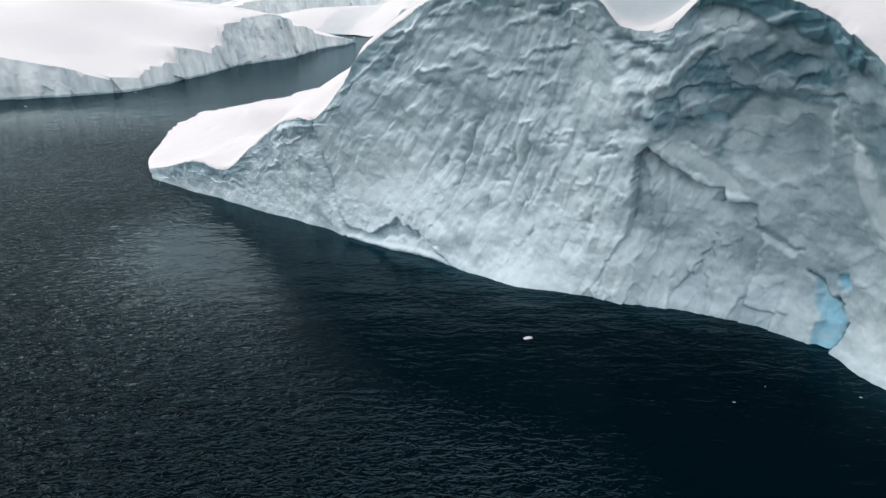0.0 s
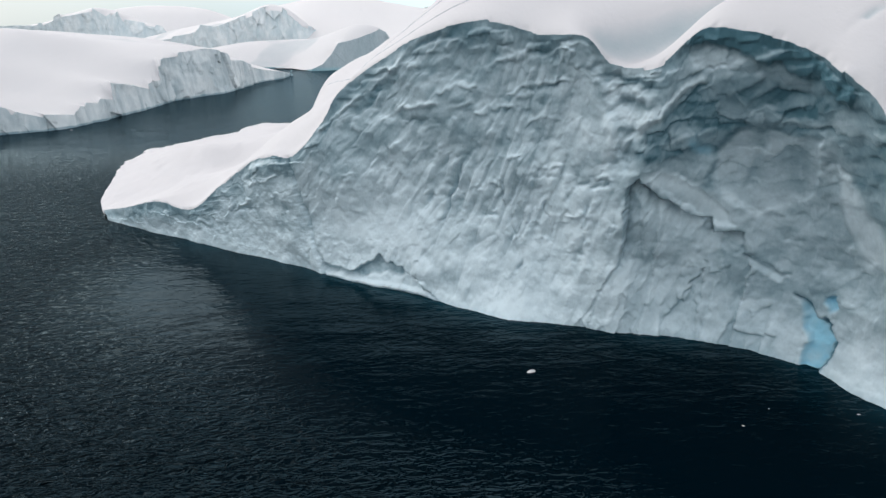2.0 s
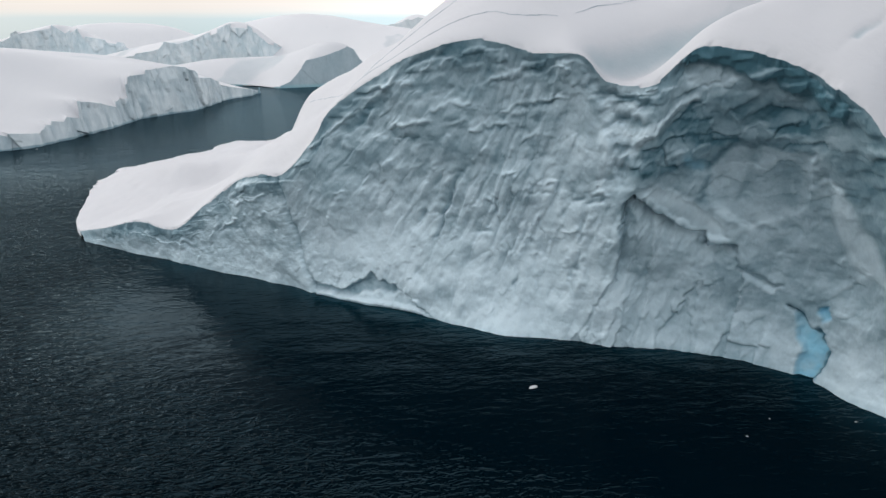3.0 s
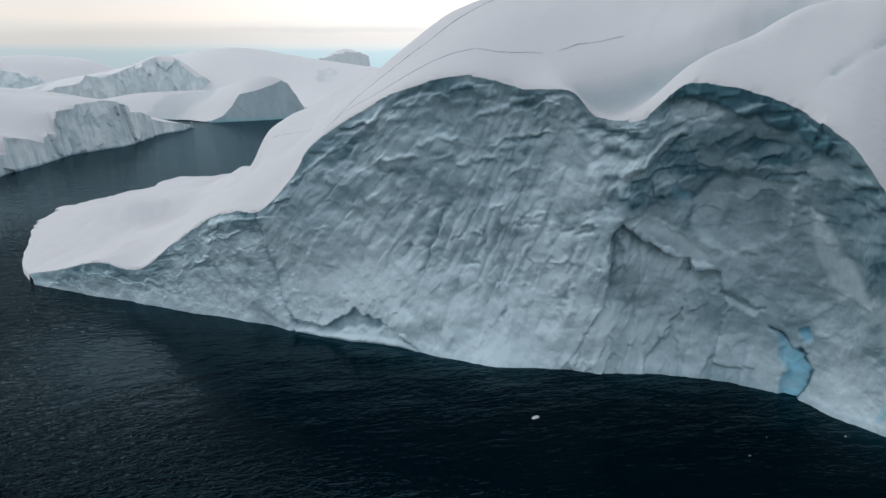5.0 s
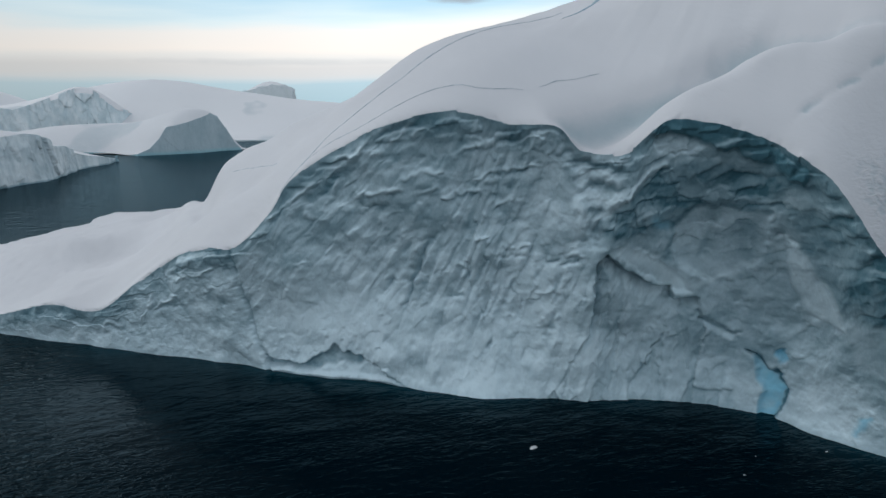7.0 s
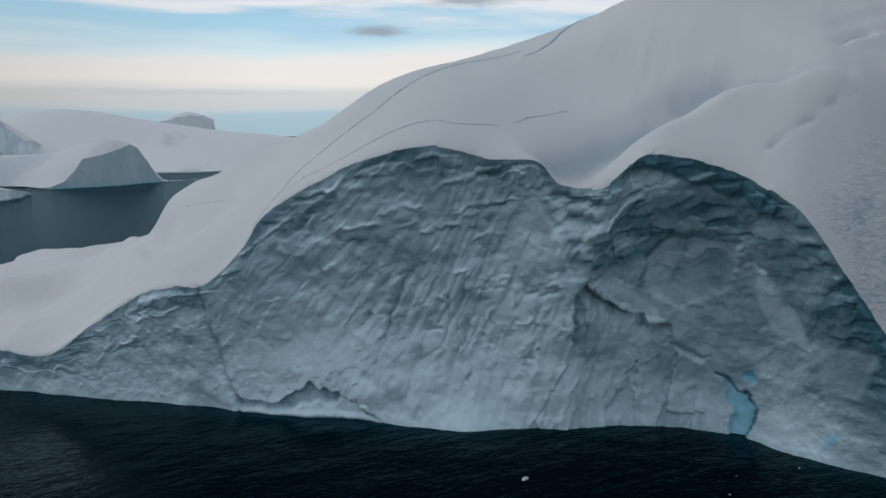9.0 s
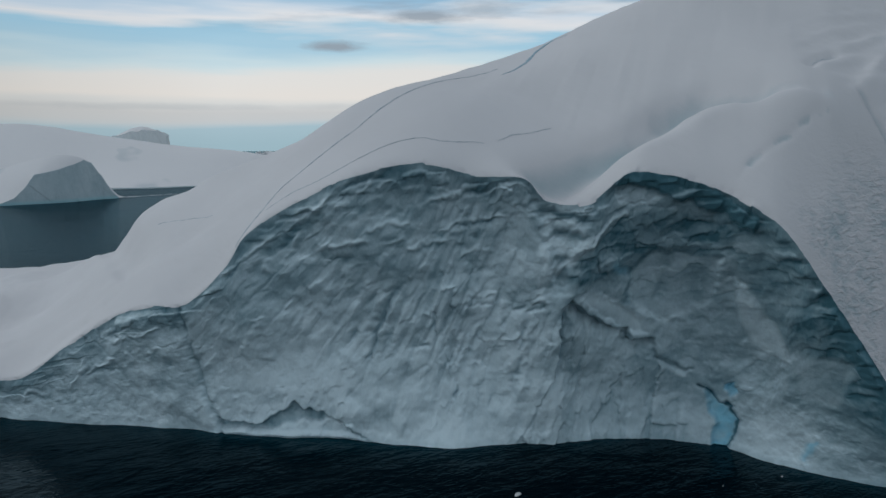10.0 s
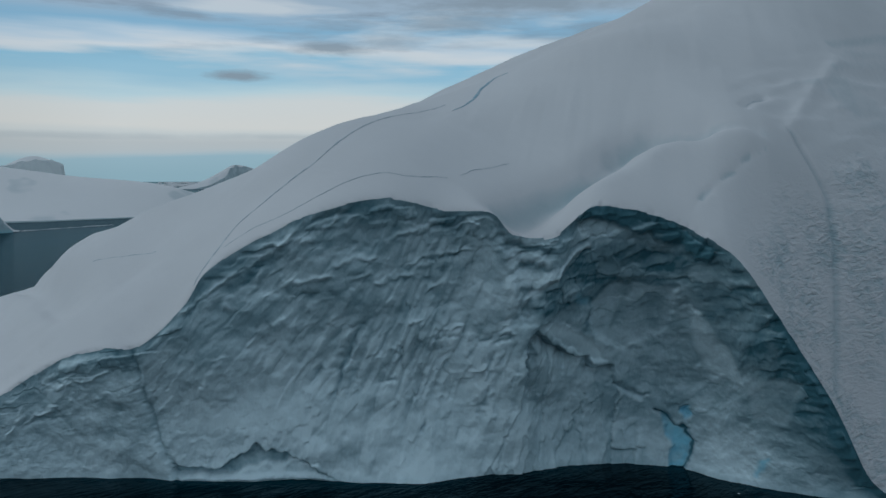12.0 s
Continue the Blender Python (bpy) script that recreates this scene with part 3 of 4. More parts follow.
    rough = 0.55 + 0.45 * fbm(s / 9, z / 6, 0, 2, 20)
    relief += 0.11 * scoop * rough * (0.22 + 0.78 * upper) * (1 - 0.7 * right)
    plates = facets((wx + 0.35 * wz) / 4.2, (wz - 0.25 * wx) / 2.2, 18) + 0.45 * facets((wx + 0.35 * wz) / 1.9, (wz - 0.25 * wx) / 1.0, 19)
    shoulder = np.maximum(right * smooth(0.45, 0.7, v), 0.7 * (1 - smooth(56, 62, s)) * smooth(20, 40, s) * smooth(0.25, 0.6, v))
    relief += 0.24 * plates * rough * shoulder
    chips = facets(wx / 0.95, wz / 0.6, 42) * smooth(0.0, 0.7, fbm(s / 5, z / 4, 0, 2, 43))
    relief += 0.04 * chips + 0.06 * fbm(s / 0.9, z / 0.8, 0, 3, 14)
    # below the notch: snow caught on curved ribs, bare hollows between them, and a bright spine against the dark block
    def near_line(line, wide):
        return np.exp(-(to_line(js, jz, line) / wide) ** 2)
    spine = near_line(SPINE, 0.45)
    ribs = np.maximum.reduce([near_line(rib, 0.75) for rib in RIBS])
    hollows = np.maximum.reduce([near_line(h, 0.8) for h in HOLLOWS]) * (1 - ribs)
    dark_block = smooth(-0.4, 0.5, within(js, jz, DARK_BLOCK))
    tip = smooth(-0.2, 0.3, within(js, jz, TIP))
    face = smooth(-0.2, 0.3, within(js, jz, PALE_FACE)) * (1 - tip)
    left_plate = smooth(-0.2, 0.3, within(js, jz, LEFT_PLATE))
    relief += 0.30 * spine + 0.20 * ribs - 0.50 * hollows + 0.5 * tip - 0.25 * face + 0.40 * left_plate
    relief += dark_block * 0.38 * facets((wx + 0.5 * wz) / 3.4, (wz - 0.35 * wx) / 1.9, 64)
    # broad forms
    relief += 1.9 * np.exp(-((s - 126) / 7) ** 2 - ((z - 14) / 6) ** 2) + 1.2 * np.exp(-((s - 140) / 6) ** 2 - ((z - 7) / 5) ** 2)
    relief += 1.1 * np.exp(-((s - 112) / 6) ** 2 - ((z - 9) / 7) ** 2)
    crease = to_line(js, jz, CREASE)
    relief -= 0.55 * np.exp(-(crease / 0.5) ** 2)
    relief += 0.7 * smooth(0.0, 5.0, 62 - js) * smooth(-3, 3, 62 - s) * (1 - smooth(40, 50, 62 - s + 30))
    slab = within(js, jz, SLAB)
    floor = smooth(-0.2, 0.5, within(js, jz, FLOOR) + 0.3 * fbm(s / 1.5, z / 1.5, 3, 2, 28))
    relief += -1.1 * smooth(-0.1, 0.15, slab) * smooth(0.3, 1.0, z) + 0.8 * floor * smooth(-0.2, 1.0, z)
    ks, kz = 0.8 * js + 0.2 * s, 0.8 * jz + 0.2 * z
    recess = within(ks, kz, RECESS)
    lid = to_line(ks, kz, RECESS[-6:] + RECESS[:5])
    relief -= smooth(-0.12, 0.12, recess) * (0.35 + 0.65 * smooth(5, 12, z)) * (0.45 + 2.3 * np.exp(-lid / 2.2)) * (1 - 0.9 * smooth(127.5, 131.5, js))
    inner = smooth(-0.2, 0.6, recess)
    columns = facets((ks - 0.12 * z) / 3.1, z / 20, 44) + 0.5 * facets((js - 0.12 * z) / 1.4, z / 5, 45)
    relief += inner * 0.45 * columns
    ledge = within(js, jz, LEDGE)
    relief += 0.55 * smooth(-0.15, 0.5, ledge)
    gash = to_line(js, jz, [(130.2, 12.2), (132.0, 10.9), (134.0, 10.1)])
    relief -= 0.8 * np.exp(-(gash / 0.45) ** 2)
    bowl = within(js, jz, BOWL)
    relief -= 1.5 * smooth(-0.2, 0.9, bowl) * smooth(16, 24, z)
    split_line = to_line(js, jz, [(129.8, 27.9), (129.6, 24.1), (129.1, 21.2)])
    relief -= 0.35 * np.exp(-(split_line / 0.5) ** 2) - 0.35 * smooth(0, 1.5, js - 129.6) * smooth(-0.2, 0.8, bowl)
    rimline = to_line(js, jz, [(124.8, 20.5), (125.0, 22.1), (125.2, 25.3), (127.9, 28.4), (131.8, 28.6), (134.5, 28.9)])
    relief -= 0.22 * np.exp(-(rimline / 0.5) ** 2)
    wedge = within(s, z, WEDGE)
    relief += 0.7 * smooth(-0.2, 0.9, wedge)
    gully = to_line(js, jz, GULLY)
    relief -= 1.2 * np.exp(-(gully / 1.5) ** 2)
    panel = within(s, z, PANEL)
    flat = np.maximum.reduce([smooth(-0.2, 0.8, bowl), smooth(-0.2, 0.8, wedge), smooth(-0.2, 0.6, ledge), smooth(-0.3, 0.8, panel)])
    blue = within(js, jz, BLUE)
    head = within(js, jz, BLUE_HEAD)
    relief -= 0.9 * smooth(-0.1, 0.5, np.maximum(blue, head)) + 1.0 * np.exp(-(to_line(js, jz, BLUE[:5]) / 0.3) ** 2)
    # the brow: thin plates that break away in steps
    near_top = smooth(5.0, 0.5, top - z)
    relief += near_top * 0.17 * np.sign(value_noise(np.stack([s / 3.1, (z - 0.15 * s) / 0.8, s * 0], 1), 21))
    fade = smooth(0, 1.6, top - z) * smooth(0, 6, s) * smooth(0, 4, length[-1] - s)
    ragged = 0.25 * fbm(s / 1.6, s * 0, 0, 4, 23)
    relief = relief * (0.25 + 0.75 * fade) * (1 - 0.55 * flat) + ragged * (1 - fade)
    place[:, :2] += out * relief[:, None]
    place[:, 2] += 0.25 * fbm(s / 2.2, z / 2.2, 4, 3, 25) * smooth(0, 2, z) * fade
    place[:, 2] += 0.22 * (facets(s / 3.4, s * 0 + 0.5, 26) + 0.6 * facets(s / 1.3, s * 0 + 0.5, 29)) * smooth(1.5, 0, top - z) * smooth(3, 12, top)
    # frost: pale, rimed ice low down and on the facets, clear dark ice below the brow with the overhang's shade painted
    # in
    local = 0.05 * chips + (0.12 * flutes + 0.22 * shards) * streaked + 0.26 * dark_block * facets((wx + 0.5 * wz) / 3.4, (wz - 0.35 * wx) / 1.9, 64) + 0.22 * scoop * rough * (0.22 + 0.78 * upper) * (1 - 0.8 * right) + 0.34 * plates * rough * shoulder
    # crests lightened, grooves and pools darkened: their light and shade carried as colour
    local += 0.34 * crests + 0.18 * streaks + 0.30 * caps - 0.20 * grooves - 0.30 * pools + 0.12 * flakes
    frost_shade = 0.70 - 0.16 * upper * np.maximum(tall, smooth(120, 130, s)) - 0.22 * near_top + 0.75 * local + 0.10 * fbm(s / 7, z / 4, 0, 3, 38) + 0.06 * fbm(lean / 3.2, fz / 4.5, 6, 3, 66)
    frost_shade += 0.15 * smooth(0.5, 0.0, v) - 0.13 * smooth(112, 136, s) * smooth(24, 9, z) + 0.18 * smooth(-0.2, 0.5, ledge) + 0.20 * smooth(-0.3, 0.8, panel)
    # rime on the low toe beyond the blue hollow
    frost_shade += 0.30 * np.exp(-((s - 147) / 5) ** 2 - ((z - 3.5) / 5) ** 2)
    frost_shade -= 0.13 * (1 - smooth(56, 64, s)) * smooth(0.15, 0.7, v)
    frost_shade += 0.36 * np.exp(-((s - 75) / 10) ** 2 - ((z - 9.5) / 5) ** 2)
    # the last term paints shade onto the overhung right shoulder
    frost_shade += 0.38 * np.maximum(spine, ribs) - 0.18 * hollows - 0.30 * dark_block * (1 - spine) - 0.32 * tip + 0.28 * face + 0.18 * left_plate - 0.22 * near_line(BAND, 1.1) + 0.16 * smooth(7, 2, to_line(s, z, [(105, 30), (107, 22), (106, 16)])) + 0.16 * smooth(-0.3, 0.5, bowl) + 0.30 * smooth(-0.3, 0.6, wedge) - 0.22 * smooth(-0.8, 0.8, within(js, jz, SHOULDER_SHADE))
    frost_shade += 0.30 * np.exp(-(to_line(s, z, [(117, 21.6), (122, 20.6), (128, 17.2)]) / 1.1) ** 2)
    # right end toned down; the recess edge gets its overhang's shade as dark colour
    frost_shade -= 0.08 * smooth(112, 124, s) + 0.14 * smooth(141, 152, s) + 0.12 * smooth(141, 150, s) * smooth(0.35, 0.6, v) + 0.16 * np.exp(-(recess / 0.2) ** 2) * (1 - smooth(126, 131, js))
    # crease, slab hollow and slab outline: shade of the undercut put into the colour
    frost_shade -= 0.16 * np.exp(-(crease / 0.5) ** 2) + 0.50 * smooth(-0.1, 0.3, slab) * (1 - floor) * smooth(0.3, 1.0, z) + 0.45 * np.exp(-(to_line(js, jz, SLAB[:9]) / 0.16) ** 2)
    frost_shade -= 0.22 * np.exp(-(rimline / 0.5) ** 2) + 0.15 * np.exp(-(split_line / 0.7) ** 2) * smooth(-0.3, 0.3, bowl)
    frost_shade += 0.22 * inner * columns - 0.05 * inner
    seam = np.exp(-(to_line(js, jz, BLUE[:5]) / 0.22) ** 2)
    frost_shade = frost_shade - 0.9 * seam
    tint = np.maximum(smooth(-0.2, 0.3, blue), 0.8 * smooth(-0.2, 0.3, head)) + 0.7 * np.exp(-(to_line(js, jz, [(150.3, 1.3), (151.6, 4.0)]) / 0.35) ** 2)
    tint = np.maximum(tint, 0.5 * np.exp(-(to_line(js, jz, [(122.5, 26.4), (124.0, 25.4)]) / 0.6) ** 2))
    tint = tint * (1 - seam) * (0.88 + 0.30 * fbm(s / 1.5, z / 1.5, 0, 3, 65))
    cliff = place.reshape(cols, rows, 3)
    # up-facing bits paler, down-facing darker: settled rime, with light from above painted in
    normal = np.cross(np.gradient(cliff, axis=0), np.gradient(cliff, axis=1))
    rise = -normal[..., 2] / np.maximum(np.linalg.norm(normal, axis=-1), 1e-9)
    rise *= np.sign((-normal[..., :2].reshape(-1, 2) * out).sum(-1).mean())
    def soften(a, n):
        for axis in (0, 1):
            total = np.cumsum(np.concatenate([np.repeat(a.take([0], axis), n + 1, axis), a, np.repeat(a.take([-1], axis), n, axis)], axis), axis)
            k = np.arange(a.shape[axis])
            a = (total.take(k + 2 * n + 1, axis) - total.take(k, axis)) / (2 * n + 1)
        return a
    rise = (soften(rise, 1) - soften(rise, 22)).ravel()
    frost_shade = frost_shade + np.clip(0.42 * rise, -0.10, 0.30) * smooth(0.3, 1.0, z) * fade
    sheet("ice_cliff", cliff, ICE, berg, "hollowed grey-blue ice cliff with flutes and scallops", frost_shade=frost_shade, blue=np.clip(tint, 0, 1))

    # the snow, from the brow to the far shore
    height = thin_plate(BROW + SHORE + DOME)
    cols, rows = 760, 300
    s1 = np.linspace(0, length[-1], cols)
    u1 = np.interp(s1, length, stations)
    brow = np.stack([np.interp(s1, np.linspace(0, length[-1], cliff.shape[0]), cliff[:, -1, k]) for k in range(3)], 1)
    back = spline(BACK, u1)
    frayed = 1.9 * smooth(0.6, 2.5, u1)[:, None] * np.stack([fbm(s1 / 4.5, s1 * 0, 0, 3, 36), fbm(s1 / 4.5, s1 * 0, 5, 3, 37)], 1)
    w1 = np.linspace(0, 1, rows) ** 1.7
    even = np.stack([np.convolve(np.pad(brow[:, k], 12, mode="reflect", reflect_type="odd"), np.hanning(27)[1:-1] / np.hanning(27).sum(), "valid") for k in range(3)], 1)
    plan = even[:, None, :2] + (back - even[:, :2])[:, None] * w1[None, :, None]
    reach = np.linalg.norm(plan - even[:, None, :2], axis=-1)
    z = height(plan)
    z = z + ((even[:, 2] - height(even[:, :2]))[:, None] * np.exp(-reach / 0.9)).ravel()
    # only the rim itself is ragged
    rim_share = np.exp(-(reach / 0.45) ** 2)
    plan = plan + (brow - even)[:, None, :2] * rim_share[..., None] + frayed[:, None] * smooth(0.86, 1.0, w1)[None, :, None]
    z = z + ((brow - even)[:, None, 2] * rim_share + 0.5 * (1 - np.exp(-reach / 0.8)) * np.exp(-reach / 6.0)).ravel()
    x, y = plan[..., 0].ravel(), plan[..., 1].ravel()
    away = (1 - np.exp(-reach / 3.0)).ravel()
    z += away * ((0.35 + 0.35 * smooth(-25, -45, x)) * fbm(x / 22, y / 22, 0, 3, 30) + 0.26 * smooth(5, -30, x) * fbm(x / 6, y / 12, 0, 3, 39) + 0.07 * fbm(x / 5, y / 9, 0, 3, 31))
    # the dome stands in a steep rounded step over the low apron
    step = smooth(135, 160, y) * (1 - smooth(215, 245, y))
    z += away * step * (-2.7 * np.exp(-((x + 29.6) / 2.8) ** 2) + 0.7 * np.exp(-((x + 24) / 2.6) ** 2) - 1.2 * np.exp(-((x + 14) / 4) ** 2))
    # the trough that runs up from the notch, and the spur beside it
    trough = to_line(x, y, [(17.4, 86.0), (21.5, 86.8), (27.0, 86.6), (32.9, 85.4), (39.6, 85.9), (44.8, 83.3), (47.3, 77.5)])
    z -= away * (3.3 - 0.8 * smooth(34, 44, x)) * np.exp(-(trough / 3.0) ** 2)
    spur = to_line(x, y, [(27, 80), (34.4, 78.6), (39.5, 78.4), (43.4, 77.0), (46.1, 74.6), (50.3, 70.8)])
    z += away * (0.9 * np.exp(-(spur / 3.2) ** 2) + 0.20 * np.exp(-(spur / 1.5) ** 2))
    rut = to_line(x, y, [(35.1, 69.0), (38.0, 69.6), (42.0, 69.4), (47.1, 69.1), (50.8, 68.5)])
    broken = smooth(-0.25, 0.35, fbm(x / 1.6, y / 1.6, 0, 2, 46))
    z -= away * 0.32 * np.exp(-(rut / 0.5) ** 2) * (0.4 + 0.6 * broken)
    groove = to_line(x, y, [(58.9, 68.8), (58.3, 64.8), (58.1, 62.5), (56.0, 60.3), (52.2, 57.7), (47.3, 54.9)])
    z -= away * 0.8 * np.exp(-(groove / 0.6) ** 2)
    z += away * 0.55 * np.exp(-(to_line(x, y, [(92.6, 78.2), (77.6, 74.6), (67.8, 71.8), (58.7, 68.9)]) / 1.0) ** 2)
    # wind-scoured hollows high on the slope
    scour = to_line(x, y, [(39.2, 86.6), (44.1, 85.5), (46.5, 79.1), (50.0, 74.1), (52.6, 70.8)])
    z -= away * 0.7 * np.exp(-(scour / 1.6) ** 2)
    nick = to_line(x, y, [(57.2, 75.6), (60.0, 76.2), (63.5, 76.2)])
    z -= away * 0.6 * np.exp(-(nick / 0.8) ** 2)
    # layered folds beyond the groove
    folds = fbm(x / 18, y / 3.2, z / 2.6, 3, 74) * smooth(56, 62, x) * smooth(90, 72, y)
    z += away * 0.45 * folds
    # faint wind-drawn ribs over the upper slope
    ribs = fbm((x + 0.8 * y) / 26, (y - 0.8 * x) / 4.5, 0, 3, 75) * smooth(20, 34, x)
    z += away * 0.16 * ribs
    # dimpled, wind-cut flank
    flank = smooth(34.5, 41, x) * smooth(68, 60, y) * np.clip(0.75 + 0.5 * fbm(x / 5, y / 5, z / 5, 2, 48), 0, 1)
    pits = fbm(x / 1.3, y / 1.0, z / 0.7, 3, 33)
    z += away * 0.20 * flank * pits
    # the shore: the snow ends in a low ragged step
    share = np.broadcast_to(w1[None], (cols, rows)).ravel()
    z = np.where(share > 0.995, -1.0, np.maximum(z, 0.5))
    # shade of the trough bank, rut, groove and pits tinted in, beside scoured crust
    crust_shade = 0.40 * np.exp(-(trough / 2.2) ** 2) * smooth(22, 40, x) * (0.7 + 0.5 * fbm(x / 4, y / 4, 0, 3, 49)) + 0.75 * np.exp(-(to_line(x, y, [(17.0, 87.8), (21.5, 88.4), (26.0, 88.0), (31.0, 85.6), (35.0, 83.6)]) / 2.0) ** 2) + 0.7 * np.exp(-(rut / 0.5) ** 2) * broken + 0.45 * np.exp(-(scour / 2.0) ** 2) * (0.7 + 0.5 * fbm(x / 4, y / 4, 0, 3, 71)) + 0.3 * np.exp(-(nick / 0.8) ** 2)
    crust_shade += flank * (0.10 - 0.22 * pits) + 0.30 * smooth(0.0, 0.7, folds) + 0.12 * smooth(0.1, 0.8, ribs) + 0.45 * np.exp(-(groove / 0.6) ** 2) + 0.5 * np.exp(-(to_line(x, y, [(96.0, 81.5), (116.0, 79.8)]) / 1.2) ** 2)
    grid = np.column_stack([x, y, z]).reshape(cols, rows, 3)
    sheet("snow_cap", grid, SNOW, berg, "smooth wind-packed snow dome", crust_shade=crust_shade, flank=flank)

    # open cracks in the snow, each with a raised lip
    for line, wide in (
            ([(32.1, 119.0), (35.1, 119.9), (39.2, 122.0), (44.1, 125.6), (47.5, 127.4), (52.8, 130.8), (58.0, 133.2)], 0.42),
            ([(35.6, 126.2), (22.4, 124.4), (11.4, 120.0), (3.8, 116.8), (-2.0, 116.6), (-7.7, 116.7), (-11.4, 116.4), (-15.9, 113.6), (-18.6, 111.9)], 0.22),
            ([(13.9, 96.1), (8.7, 98.2), (5.5, 101.0), (1.8, 102.7), (-2.3, 103.8), (-6.7, 106.2), (-10.0, 109.4), (-14.0, 112.6)], 0.06),
            ([(25.8, 96.0), (20.1, 96.8), (16.4, 96.2)], 0.05),
            ([(-23.4, 160.1), (-19.4, 152.1), (-15.8, 143.7)], 0.06),
            ([(57.9, 75.8), (60.5, 76.3), (63.3, 76.1)], 0.11)):
        n = 40 * len(line)
        c = spline(line, np.linspace(0, len(line) - 1, n))
        c += 0.14 * np.stack([fbm(np.arange(n) / 14, 0 * c[:, 0], 0, 3, 50), fbm(np.arange(n) / 14, 0 * c[:, 0], 9, 3, 51)], 1)
        t = np.gradient(c, axis=0)
        side = np.stack([-t[:, 1], t[:, 0]], 1) / np.linalg.norm(t, axis=1)[:, None]
        taper = wide * np.sin(np.linspace(0.15, np.pi - 0.15, n)) ** 0.5 * (0.8 + 0.4 * fbm(np.arange(n) / 20, 0 * c[:, 0], 3, 2, 52))
        from_mesh = nearest_height(grid, c)
        ribbon = np.stack([np.column_stack([c + side * (k * taper)[:, None], from_mesh + rise]) for k, rise in ((-1.6, -0.25), (-1.0, 0.10), (0.0, 0.05), (1.0, 0.06), (1.6, -0.3))], 1)
        sheet("crack", ribbon, CRACK if wide > 0.3 else HAIRLINE, berg, "open blue crack in the snow" if wide > 0.3 else "thin grey crack in the snow")
    return berg


def nearest_height(grid, c):
    """Height of a sheet under the places c, from its nearest points."""
    flat = grid.reshape(-1, 3)
    out = []
    for p in c:
        d = (flat[:, 0] - p[0]) ** 2 + (flat[:, 1] - p[1]) ** 2
        k = np.argpartition(d, 4)[:4]
        w = 1 / (d[k] + 1e-3)
        out.append((flat[k, 2] * w).sum() / w.sum())
    return np.array(out)


build_iceberg()


# ---------------------------------------------------------------- the sea
def build_sea():
    rings = np.concatenate([np.linspace(0, 130, 131), np.geomspace(133, 4950, 70)])
    turns = np.linspace(0, 2 * np.pi, 541)
    sea = np.zeros((len(rings), len(turns), 3))
    sea[..., 0], sea[..., 1] = np.outer(rings, np.sin(turns)), 95 + np.outer(rings, np.cos(turns))
    x, y = sea[..., 0].ravel(), sea[..., 1].ravel()
    # the submerged foot of the berg glimmers through along the waterline
    shoal = np.exp(-to_line(x, y, WATERLINE[1:-2]) / 2.6) * np.clip(0.75 + 0.5 * fbm(x / 9, y / 9, 0, 3, 2), 0, 1)
    # sheltered water lies calmer before the cliff
    lee = np.maximum(0.96 * smooth(56, 26, to_line(x, y, WATERLINE[8:-1])), 0.94 * smooth(170, 260, y))
    return tagged(sheet("water", sea, WATER, shoal=shoal, lee=lee), "dark rippled fjord water reaching to the horizon", "water", kind="structure")


build_sea()


